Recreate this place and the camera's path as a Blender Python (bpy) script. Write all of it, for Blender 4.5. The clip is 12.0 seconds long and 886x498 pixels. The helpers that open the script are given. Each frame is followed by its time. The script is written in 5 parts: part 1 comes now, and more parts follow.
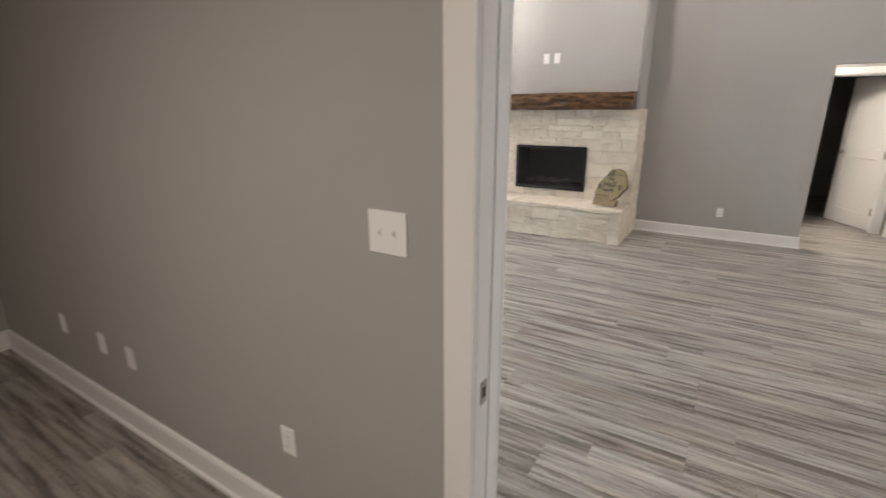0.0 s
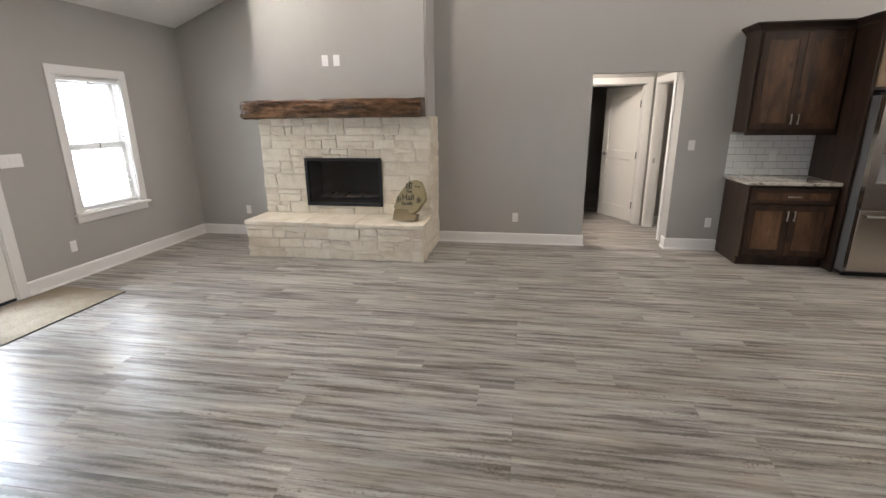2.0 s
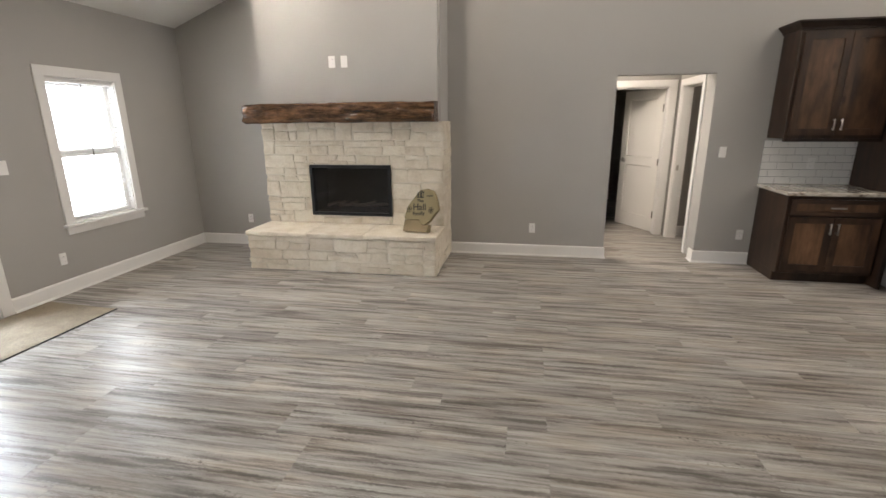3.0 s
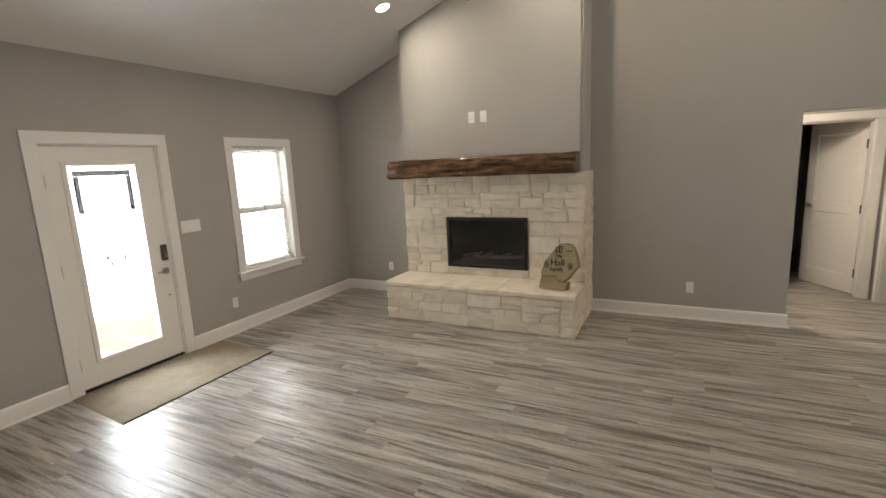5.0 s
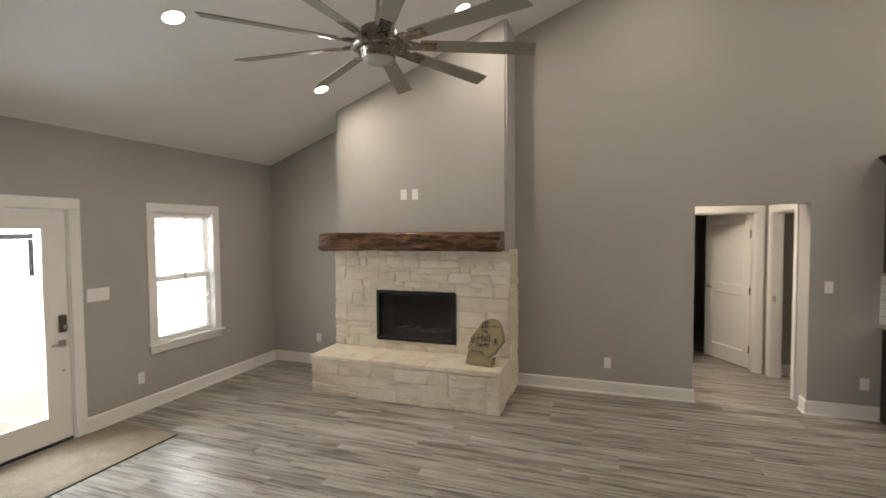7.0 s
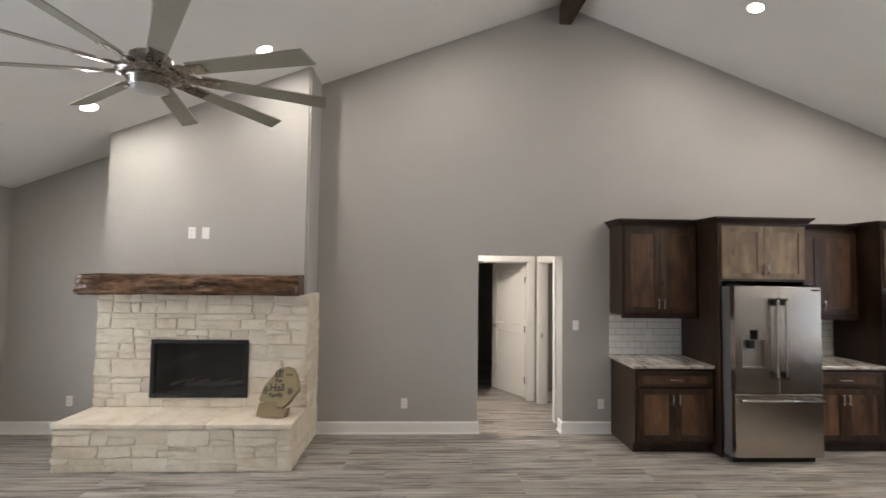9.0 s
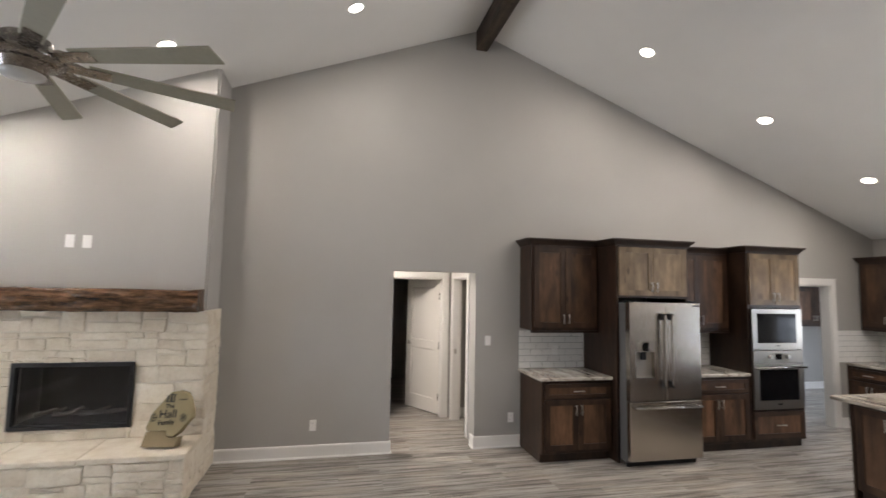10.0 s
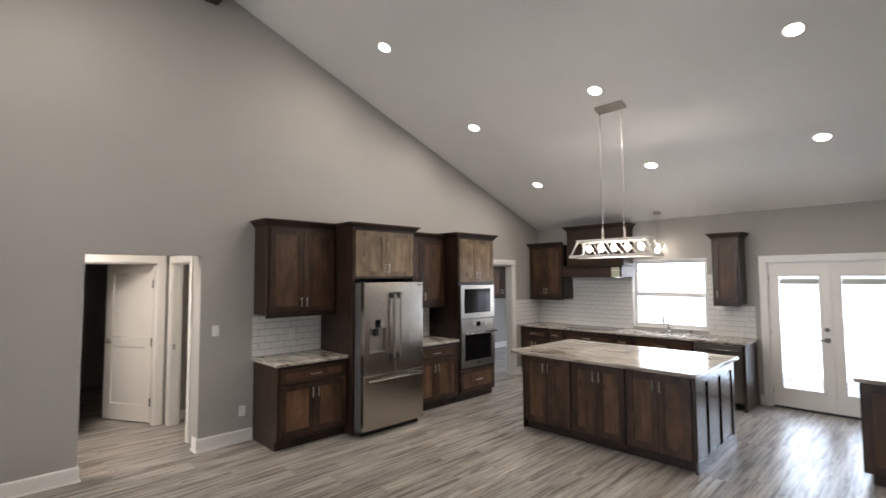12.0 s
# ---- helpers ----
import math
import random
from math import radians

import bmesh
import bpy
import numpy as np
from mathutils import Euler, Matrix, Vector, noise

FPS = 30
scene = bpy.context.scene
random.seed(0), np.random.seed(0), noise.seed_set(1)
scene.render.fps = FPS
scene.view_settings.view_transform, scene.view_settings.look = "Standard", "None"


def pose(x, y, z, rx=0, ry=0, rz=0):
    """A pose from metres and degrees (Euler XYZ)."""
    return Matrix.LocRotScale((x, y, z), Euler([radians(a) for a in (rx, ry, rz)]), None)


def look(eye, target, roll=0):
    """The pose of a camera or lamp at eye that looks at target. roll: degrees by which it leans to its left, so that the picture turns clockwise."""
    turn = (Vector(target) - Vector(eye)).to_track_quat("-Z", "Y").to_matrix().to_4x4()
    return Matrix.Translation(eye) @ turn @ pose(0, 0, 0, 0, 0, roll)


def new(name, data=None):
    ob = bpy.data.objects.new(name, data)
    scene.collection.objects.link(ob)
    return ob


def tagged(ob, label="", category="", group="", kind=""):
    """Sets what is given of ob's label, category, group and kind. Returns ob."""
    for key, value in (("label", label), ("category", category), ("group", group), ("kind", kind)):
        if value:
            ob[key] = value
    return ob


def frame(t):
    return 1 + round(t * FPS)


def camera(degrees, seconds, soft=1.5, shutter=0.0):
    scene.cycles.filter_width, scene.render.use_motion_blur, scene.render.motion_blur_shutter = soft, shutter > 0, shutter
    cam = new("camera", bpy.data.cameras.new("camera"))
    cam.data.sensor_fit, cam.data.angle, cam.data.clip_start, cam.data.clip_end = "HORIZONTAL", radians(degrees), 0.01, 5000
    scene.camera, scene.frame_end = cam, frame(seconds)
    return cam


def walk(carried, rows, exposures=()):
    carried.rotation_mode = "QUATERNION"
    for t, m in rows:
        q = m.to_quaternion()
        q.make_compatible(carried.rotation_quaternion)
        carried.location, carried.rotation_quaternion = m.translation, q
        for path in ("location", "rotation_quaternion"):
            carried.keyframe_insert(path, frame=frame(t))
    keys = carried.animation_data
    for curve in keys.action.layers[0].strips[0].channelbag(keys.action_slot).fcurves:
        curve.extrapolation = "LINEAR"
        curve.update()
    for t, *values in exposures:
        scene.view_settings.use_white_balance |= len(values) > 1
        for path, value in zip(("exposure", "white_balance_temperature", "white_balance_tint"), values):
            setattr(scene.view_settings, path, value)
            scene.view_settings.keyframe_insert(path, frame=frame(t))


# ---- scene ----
# Great room of a new house: fireplace gable wall, entry wall, open kitchen; the walk starts in a side room.
cam = camera(87.0, 12.0, shutter=0.4)
# seconds, x, y, z, yaw, pitch, roll
ROWS = [
    (0, 0.068, -0.215, 1.619, 31.75, -16.80, 0.18),
    (0.5, 0.089, -0.022, 1.630, 24.04, -16.66, -0.44),
    (1, 0.053, 0.173, 1.634, 16.52, -16.37, -0.77),
    (1.5, 0.054, 0.390, 1.608, 11.28, -16.03, -0.30),
    (2, 0.092, 0.601, 1.593, 9.76, -15.81, 0.54),
    (2.5, 0.053, 0.767, 1.578, 9.66, -15.53, 0.56),
    (3, -0.071, 0.929, 1.602, 10.26, -15.36, 0.48),
    (3.5, -0.164, 1.035, 1.634, 14.37, -15.05, 1.52),
    (5.5, -0.115, 1.153, 1.763, 27.70, -8.20, 2.13),
    (6, -0.074, 1.149, 1.787, 26.70, -6.23, 1.48),
    (6.5, -0.049, 1.135, 1.809, 23.53, -4.30, 0.93),
    (8.5, 0.109, 1.115, 1.861, 3.06, 1.90, -0.65),
    (9, 0.192, 1.096, 1.865, -2.42, 2.70, -0.77),
    (9.5, 0.215, 1.082, 1.859, -6.91, 4.18, -1.20),
    (10, 0.194, 1.117, 1.855, -12.78, 4.91, -1.17),
    (10.5, 0.181, 1.145, 1.844, -21.28, 5.16, -0.60),
    (11, 0.218, 1.161, 1.849, -29.88, 4.83, -0.07),
    (11.5, 0.224, 1.155, 1.840, -37.62, 4.15, 0.22),
    (12, 0.215, 1.167, 1.822, -44.08, 3.37, 0.32),
]
EXPOSURES = [(0.0, 0.02, 6500, 13), (0.5, -0.12, 6500, 13), (1.0, -0.14, 6450, 12), (2.5, -0.14, 6650, 12), (3.5, -0.20, 7000, 12), (5.5, -0.62, 7500, 11), (6.5, -0.62, 7500, 11),
             (8.5, -0.26, 6560, 12), (10.5, -0.17, 6560, 13), (12.0, -0.26, 6620, 13)]
walk(cam, [(t, pose(x, y, z, 90 + pitch, roll, yaw)) for t, x, y, z, yaw, pitch, roll in ROWS], EXPOSURES)

# ---- plan, metres ----
XL, XR, YW, YD, YN, YS = -4.47, 8.09, 6.552, 0.715, 0.855, -2.6   # entry wall, kitchen wall, gable wall, near wall south and north face, dining end
EAVE, RIDGE_X = 2.735, 1.81
SLOPE = 0.379
RIDGE_Z = EAVE + SLOPE * (RIDGE_X - XL)
TH = 0.14


def roof(x):
    return EAVE + SLOPE * (x - XL) if x < RIDGE_X else EAVE + SLOPE * (XR - x)


# ---- world and light ----
world = bpy.data.worlds.new("sky")
scene.world = world
world.use_nodes = True
wn = world.node_tree
sky = wn.nodes.new("ShaderNodeTexSky")
sky.sky_type, sky.sun_disc = "NISHITA", False
sky.sun_elevation, sky.sun_rotation = radians(48), radians(200)
wn.links.new(sky.outputs[0], wn.nodes["Background"].inputs[0])
wn.nodes["Background"].inputs[1].default_value = 0.12


def area(name, m, w, h, power, colour):
    d = bpy.data.lights.new(name, "AREA")
    d.shape, d.size, d.size_y, d.energy, d.color = "RECTANGLE", w, h, power, colour
    ob = new(name, d)
    ob.matrix_world = m
    return ob


DAY = (0.74, 0.86, 1.0)
WARM = (1.0, 0.935, 0.855)
# daylight just outside the glass
area("daylight_entry", look((XL - 0.5, 3.44, 1.1), (0, 3.44, 1.0)), 0.62, 1.75, 140, (0.68, 0.825, 1.0))
area("daylight_window", look((XL - 0.5, 5.11, 1.4), (0, 5.11, 1.3)), 0.9, 1.35, 42, DAY)
area("daylight_sink", look((XR + 0.5, 4.07, 1.6), (0, 4.07, 1.4)), 1.2, 1.2, 36, (0.84, 0.92, 1.0))
area("daylight_french", look((XR + 0.5, 2.05, 1.1), (0, 2.05, 0.9)), 1.3, 1.9, 70, (0.60, 0.77, 1.0))
CANS = [(-2.905, 5.465), (-2.905, 3.66), (-1.333, 5.465), (0.27, 5.48), (3.43, 5.45), (5.01, 5.48), (6.58, 5.51),
        (5.02, 3.66), (6.58, 3.68), (5.03, 1.85), (6.60, 1.875), (3.43, 3.66), (-2.905, 1.86)]
CAN_POWER = 19.5


def can_lamp(x, y, power):
    d = bpy.data.lights.new("can_lamp", "AREA")
    d.shape, d.size, d.energy, d.color = "DISK", 0.13, power, WARM
    new("can_lamp", d).matrix_world = Matrix.Translation((x, y, roof(x) - 0.012)) @ pose(0, 0, 0, 0, -math.degrees(math.atan(SLOPE if x < RIDGE_X else -SLOPE)), 0)


for cx, cy in CANS:
    can_lamp(cx, cy, CAN_POWER)
area("side_room_lamp", look((-0.85, -1.0, 2.42), (-0.85, -0.99, 0)), 0.35, 0.35, 40, (1.0, 0.89, 0.78))
area("vestibule_lamp", look((0.45, 6.98, 2.47), (0.45, 6.99, 0)), 0.40, 0.40, 54, (1.0, 0.92, 0.83))
# added fill with no fixture, brightens the wall seen through the side doorway
area("closet_fill", look((3.2, 7.0, 2.47), (3.2, 7.01, 0)), 0.16, 0.16, 6, (1.0, 0.88, 0.76))
area("laundry_lamp", look((7.6, 7.7, 2.47), (7.6, 7.71, 0)), 0.3, 0.3, 22, DAY)

# ---- materials ----


def material(name):
    m = bpy.data.materials.new(name)
    m.use_nodes = True
    nt = m.node_tree
    return m, nt, nt.nodes["Principled BSDF"]


def node(nt, kind, **kw):
    n = nt.nodes.new(kind)
    for k, v in kw.items():
        n.inputs[k.replace("_", " ")].default_value = v
    return n


def ramp(nt, src, stops):
    r = nt.nodes.new("ShaderNodeValToRGB")
    e = r.color_ramp.elements
    while len(e) < len(stops):
        e.new(0.5)
    for k, (p, c) in zip(e, stops):
        k.position, k.color = p, (*c, 1)
    nt.links.new(src, r.inputs[0])
    return r


def coords(nt, stretch=(1, 1, 1), randomise=0.0, island=False, kind="Object"):
    tc = nt.nodes.new("ShaderNodeTexCoord")
    mp = nt.nodes.new("ShaderNodeMapping")
    mp.inputs["Scale"].default_value = stretch
    nt.links.new(tc.outputs[kind], mp.inputs[0])
    if randomise:
        rnd = random_out(nt, island)
        mul = nt.nodes.new("ShaderNodeMath")
        mul.operation = "MULTIPLY"
        mul.inputs[1].default_value = randomise
        nt.links.new(rnd, mul.inputs[0])
        cx = nt.nodes.new("ShaderNodeCombineXYZ")
        for i in range(3):
            nt.links.new(mul.outputs[0], cx.inputs[i])
        nt.links.new(cx.outputs[0], mp.inputs["Location"])
    return mp.outputs[0]


def random_out(nt, island=False):
    if island:
        return nt.nodes.new("ShaderNodeNewGeometry").outputs["Random Per Island"]
    return nt.nodes.new("ShaderNodeObjectInfo").outputs["Random"]


def mix(nt, a, b, fac, mode="MIX"):
    m = nt.nodes.new("ShaderNodeMix")
    m.data_type, m.blend_type = "RGBA", mode
    for socket, v in ((m.inputs[0], fac), (m.inputs[6], a), (m.inputs[7], b)):
        if isinstance(v, (int, float)):
            socket.default_value = v
        elif isinstance(v, tuple):
            socket.default_value = (*v, 1)
        else:
            nt.links.new(v, socket)
    return m.outputs[2]


def bump(nt, p, src, strength, distance=0.002):
    b = node(nt, "ShaderNodeBump", Strength=strength, Distance=distance)
    nt.links.new(src, b.inputs["Height"])
    nt.links.new(b.outputs[0], p.inputs["Normal"])


def noise_tex(nt, vec, scale, detail=4, rough=0.55):
    n = node(nt, "ShaderNodeTexNoise", Scale=scale, Detail=detail, Roughness=rough)
    nt.links.new(vec, n.inputs["Vector"])
    return n.outputs["Fac"]


def painted(name, colour, rough=0.6, grain=0.15, spread=0.05):
    m, nt, p = material(name)
    v = coords(nt, kind="Object")
    big = noise_tex(nt, v, 0.9, 3)
    fine = noise_tex(nt, v, 160, 2)
    lo = tuple(c * (1 - spread) for c in colour)
    hi = tuple(min(1, c * (1 + spread)) for c in colour)
    r = ramp(nt, big, [(0.3, lo), (0.7, hi)])
    nt.links.new(r.outputs[0], p.inputs["Base Color"])
    p.inputs["Roughness"].default_value = rough
    bump(nt, p, fine, grain, 0.0012)
    return m


def wood(name, dark, light, rough=0.5, stretch=(1, 1, 0.13), scale=9, spread=0.35, knots=True, contrast=(0.26, 0.74), relief=0.18):
    m, nt, p = material(name)
    v = coords(nt, stretch, 37.0)
    warp = noise_tex(nt, v, 3.0, 3)
    add = nt.nodes.new("ShaderNodeVectorMath")
    add.operation = "ADD"
    sc = nt.nodes.new("ShaderNodeVectorMath")
    sc.operation = "SCALE"
    sc.inputs["Scale"].default_value = 0.12
    cx = nt.nodes.new("ShaderNodeCombineXYZ")
    for i in range(3):
        nt.links.new(warp, cx.inputs[i])
    nt.links.new(cx.outputs[0], sc.inputs[0])
    nt.links.new(v, add.inputs[0])
    nt.links.new(sc.outputs[0], add.inputs[1])
    grain = noise_tex(nt, add.outputs[0], scale, 6, 0.65)
    broad = noise_tex(nt, coords(nt, tuple(0.45 if k < 1 else 1 for k in stretch), 19.0), scale * 0.75, 4, 0.6)
    r = ramp(nt, grain, [(contrast[0], dark), (contrast[1], light)])
    r2 = ramp(nt, broad, [(0.32, (0.40, 0.37, 0.35)), (0.66, (1.16, 1.14, 1.10))])
    col = mix(nt, r.outputs[0], r2.outputs[0], 0.85, "MULTIPLY")
    if knots:
        vk = coords(nt, (1, 1, 0.45), 11.0)
        vor = node(nt, "ShaderNodeTexVoronoi", Scale=5.5)
        nt.links.new(vk, vor.inputs["Vector"])
        rk = ramp(nt, vor.outputs["Distance"], [(0.05, (0.22, 0.18, 0.16)), (0.14, (1, 1, 1))])
        col = mix(nt, col, rk.outputs[0], 0.75, "MULTIPLY")
    tone = ramp(nt, random_out(nt), [(0.0, (1 - spread,) * 3), (1.0, (1 + spread,) * 3)])
    col = mix(nt, col, tone.outputs[0], 1.0, "MULTIPLY")
    nt.links.new(col, p.inputs["Base Color"])
    p.inputs["Roughness"].default_value = rough
    bump(nt, p, grain, relief, 0.0012 if relief < 0.5 else 0.006)
    p.inputs["Specular IOR Level"].default_value = 0.4
    return m


def planks(name, island):
    m, nt, p = material(name)
    v = coords(nt, (0.062, 1, 1), 53.0, island)
    v2 = coords(nt, (0.2, 1, 1), 29.0, island)
    # ragged saw marks across the grain
    rag = noise_tex(nt, coords(nt, (0.55, 0.3, 1), 13.0, island), 80, 4, 0.65)
    off = nt.nodes.new("ShaderNodeMath")
    off.operation = "MULTIPLY_ADD"
    off.inputs[1].default_value, off.inputs[2].default_value = 0.030, -0.015
    nt.links.new(rag, off.inputs[0])
    cy = nt.nodes.new("ShaderNodeCombineXYZ")
    nt.links.new(off.outputs[0], cy.inputs[1])
    sh = nt.nodes.new("ShaderNodeVectorMath")
    sh.operation = "ADD"
    nt.links.new(v, sh.inputs[0])
    nt.links.new(cy.outputs[0], sh.inputs[1])
    a = noise_tex(nt, sh.outputs[0], 25, 6, 0.60)
    b = noise_tex(nt, v2, 5.0, 4, 0.6)
    c = noise_tex(nt, coords(nt, (0.03, 1, 1), 71.0, island), 90, 4, 0.65)
    r = ramp(nt, a, [(0.335, (0.120, 0.106, 0.093)), (0.41, (0.205, 0.188, 0.170)), (0.48, (0.335, 0.317, 0.294)), (0.64, (0.480, 0.462, 0.436))])
    r2 = ramp(nt, b, [(0.32, (0.72, 0.70, 0.68)), (0.62, (1.08, 1.08, 1.08))])
    col = mix(nt, r.outputs[0], r2.outputs[0], 0.8, "MULTIPLY")
    r3 = ramp(nt, c, [(0.37, (0.50, 0.48, 0.46)), (0.50, (1.05, 1.05, 1.05))])
    col = mix(nt, col, r3.outputs[0], 0.65, "MULTIPLY")
    hue = noise_tex(nt, coords(nt, (0.35, 1, 1), 43.0, island), 6.0, 3, 0.5)
    r4 = ramp(nt, hue, [(0.36, (0.97, 1.0, 1.03)), (0.52, (1.0, 1.0, 1.0)), (0.66, (1.05, 1.0, 0.94))])
    col = mix(nt, col, r4.outputs[0], 0.9, "MULTIPLY")
    # short dark nicks of worn saw marks
    nick = noise_tex(nt, coords(nt, (1, 1, 1), 17.0, island), 60, 2, 0.6)
    where = noise_tex(nt, coords(nt, (0.12, 1, 1), 31.0, island), 11, 3, 0.6)
    r5 = ramp(nt, nick, [(0.36, (0.42, 0.39, 0.37)), (0.44, (1, 1, 1))])
    rw = ramp(nt, where, [(0.60, (0, 0, 0)), (0.66, (1, 1, 1))])
    worn = mix(nt, col, r5.outputs[0], 1.0, "MULTIPLY")
    pick = nt.nodes.new("ShaderNodeMix")
    pick.data_type = "RGBA"
    nt.links.new(rw.outputs[0], pick.inputs["Factor"])
    nt.links.new(col, pick.inputs[6])
    nt.links.new(worn, pick.inputs[7])
    col = pick.outputs[2]
    tone = ramp(nt, random_out(nt, island), [(0.0, (0.80, 0.77, 0.74)), (0.5, (0.93, 0.91, 0.885)), (1.0, (1.05, 1.035, 1.015))])
    col = mix(nt, col, tone.outputs[0], 1.0, "MULTIPLY")
    nt.links.new(col, p.inputs["Base Color"])
    rr = ramp(nt, a, [(0.3, (0.40,) * 3), (0.7, (0.28,) * 3)])
    nt.links.new(rr.outputs[0], p.inputs["Roughness"])
    p.inputs["Specular IOR Level"].default_value = 0.45
    bump(nt, p, a, 0.18, 0.0012)
    return m


def metal(name, colour, rough, brushed=None):
    m, nt, p = material(name)
    p.inputs["Metallic"].default_value = 1.0
    n = noise_tex(nt, coords(nt, brushed or (1, 1, 1)), 420 if brushed else 60, 2)
    r = ramp(nt, n, [(0.3, tuple(c * 0.98 for c in colour)), (0.7, colour)])
    nt.links.new(r.outputs[0], p.inputs["Base Color"])
    rr = ramp(nt, n, [(0.3, (rough * 0.97,) * 3), (0.7, (rough * 1.03,) * 3)])
    nt.links.new(rr.outputs[0], p.inputs["Roughness"])
    return m


def limestone(name):
    m, nt, p = material(name)
    v = coords(nt, (1, 1, 1), 23.0)
    a = noise_tex(nt, v, 6, 5, 0.6)
    b = noise_tex(nt, v, 45, 5, 0.7)
    r = ramp(nt, a, [(0.28, (0.640, 0.555, 0.440)), (0.5, (0.735, 0.662, 0.552)), (0.75, (0.800, 0.742, 0.645))])
    r2 = ramp(nt, b, [(0.3, (0.90, 0.885, 0.86)), (0.65, (1.03, 1.03, 1.03))])
    col = mix(nt, r.outputs[0], r2.outputs[0], 0.7, "MULTIPLY")
    tone = ramp(nt, random_out(nt), [(0.0, (0.93, 0.905, 0.87)), (0.4, (0.99, 0.98, 0.965)), (1.0, (1.04, 1.04, 1.03))])
    col = mix(nt, col, tone.outputs[0], 1.0, "MULTIPLY")
    nt.links.new(col, p.inputs["Base Color"])
    p.inputs["Roughness"].default_value = 0.9
    c = noise_tex(nt, v, 15, 6, 0.62)
    add = nt.nodes.new("ShaderNodeMath")
    add.operation = "MULTIPLY_ADD"
    nt.links.new(b, add.inputs[0])
    add.inputs[1].default_value = 0.35
    nt.links.new(c, add.inputs[2])
    bump(nt, p, add.outputs[0], 0.8, 0.022)
    return m


def granite(name):
    m, nt, p = material(name)
    v = coords(nt, (0.55, 0.12, 1), 0)
    w = noise_tex(nt, v, 3.0, 6, 0.6)
    a = noise_tex(nt, v, 26, 6, 0.6)
    r = ramp(nt, a, [(0.34, (0.15, 0.128, 0.108)), (0.43, (0.33, 0.295, 0.255)), (0.52, (0.47, 0.435, 0.385)), (0.68, (0.61, 0.585, 0.535))])
    r2 = ramp(nt, w, [(0.35, (0.55, 0.50, 0.46)), (0.6, (1.05, 1.05, 1.05))])
    nt.links.new(mix(nt, r.outputs[0], r2.outputs[0], 0.7, "MULTIPLY"), p.inputs["Base Color"])
    p.inputs["Roughness"].default_value = 0.10
    return m


def plain(name, colour, rough=0.5, metallic=0.0):
    m, nt, p = material(name)
    n = noise_tex(nt, coords(nt), 40, 3)
    r = ramp(nt, n, [(0.3, tuple(c * 0.92 for c in colour)), (0.7, colour)])
    nt.links.new(r.outputs[0], p.inputs["Base Color"])
    p.inputs["Roughness"].default_value, p.inputs["Metallic"].default_value = rough, metallic
    return m


def glow(name, colour, strength):
    m, nt, p = material(name)
    p.inputs["Base Color"].default_value = (0.8, 0.8, 0.8, 1)
    p.inputs["Emission Color"].default_value = (*colour, 1)
    p.inputs["Emission Strength"].default_value = strength
    return m


def glazing(name, tint=(1, 1, 1), rough=0.0):
    m, nt, p = material(name)
    g = nt.nodes.new("ShaderNodeBsdfGlossy")
    g.inputs["Roughness"].default_value = 0.02
    t = nt.nodes.new("ShaderNodeBsdfTransparent")
    t.inputs[0].default_value = (*tint, 1)
    lw = node(nt, "ShaderNodeLayerWeight", Blend=0.5)
    pw = nt.nodes.new("ShaderNodeMath")
    pw.operation = "POWER"
    pw.inputs[1].default_value = 4.0
    nt.links.new(lw.outputs["Facing"], pw.inputs[0])
    f = node(nt, "ShaderNodeMath")
    f.operation = "MULTIPLY_ADD"
    f.inputs[1].default_value, f.inputs[2].default_value = 0.7, 0.04
    nt.links.new(pw.outputs[0], f.inputs[0])
    mx = nt.nodes.new("ShaderNodeMixShader")
    nt.links.new(f.outputs[0], mx.inputs[0])
    nt.links.new(t.outputs[0], mx.inputs[1])
    nt.links.new(g.outputs[0], mx.inputs[2])
    nt.links.new(mx.outputs[0], nt.nodes["Material Output"].inputs[0])
    return m


M_WALL = painted("grey_wall_paint", (0.394, 0.379, 0.355), 0.75, 0.3, 0.035)
M_CEIL = painted("ceiling_paint", (0.82, 0.81, 0.785), 0.85, 0.35, 0.03)
M_TRIM = painted("white_trim_paint", (0.80, 0.785, 0.76), 0.35, 0.05, 0.02)
M_DOOR = painted("white_door_paint", (0.80, 0.775, 0.735), 0.38, 0.05, 0.02)
M_PLATE = painted("white_plastic", (0.82, 0.81, 0.79), 0.3, 0.02, 0.02)
M_PLANK = planks("floor_planks", False)
M_PLANKS = planks("floor_planks_joined", True)
M_JOINT = plain("plank_joint", (0.05, 0.045, 0.04), 0.8)
M_CAB = wood("dark_alder", (0.0075, 0.0040, 0.0027), (0.052, 0.027, 0.016), 0.38, spread=0.2)
M_STILE = wood("alder_stile", (0.011, 0.0060, 0.0038), (0.092, 0.049, 0.029), 0.40, spread=0.25)
M_STILEX = wood("alder_rail", (0.011, 0.0060, 0.0038), (0.092, 0.049, 0.029), 0.42, (0.13, 1, 1), spread=0.25)
M_PANEL = wood("alder_panel", (0.022, 0.0115, 0.0068), (0.172, 0.091, 0.050), 0.46, spread=0.35)
# same alder, with the downlights' sheen put into a paler colour
M_PANEL_LIT = wood("lit_alder_panel", (0.095, 0.062, 0.035), (0.30, 0.212, 0.122), 0.40, spread=0.12, contrast=(0.16, 0.80))
M_CAB_SATIN = wood("satin_alder", (0.0075, 0.0040, 0.0027), (0.052, 0.027, 0.016), 0.26, spread=0.2, relief=0.06)
M_CAB_SATIN.node_tree.nodes["Principled BSDF"].inputs["Coat Weight"].default_value = 0.7
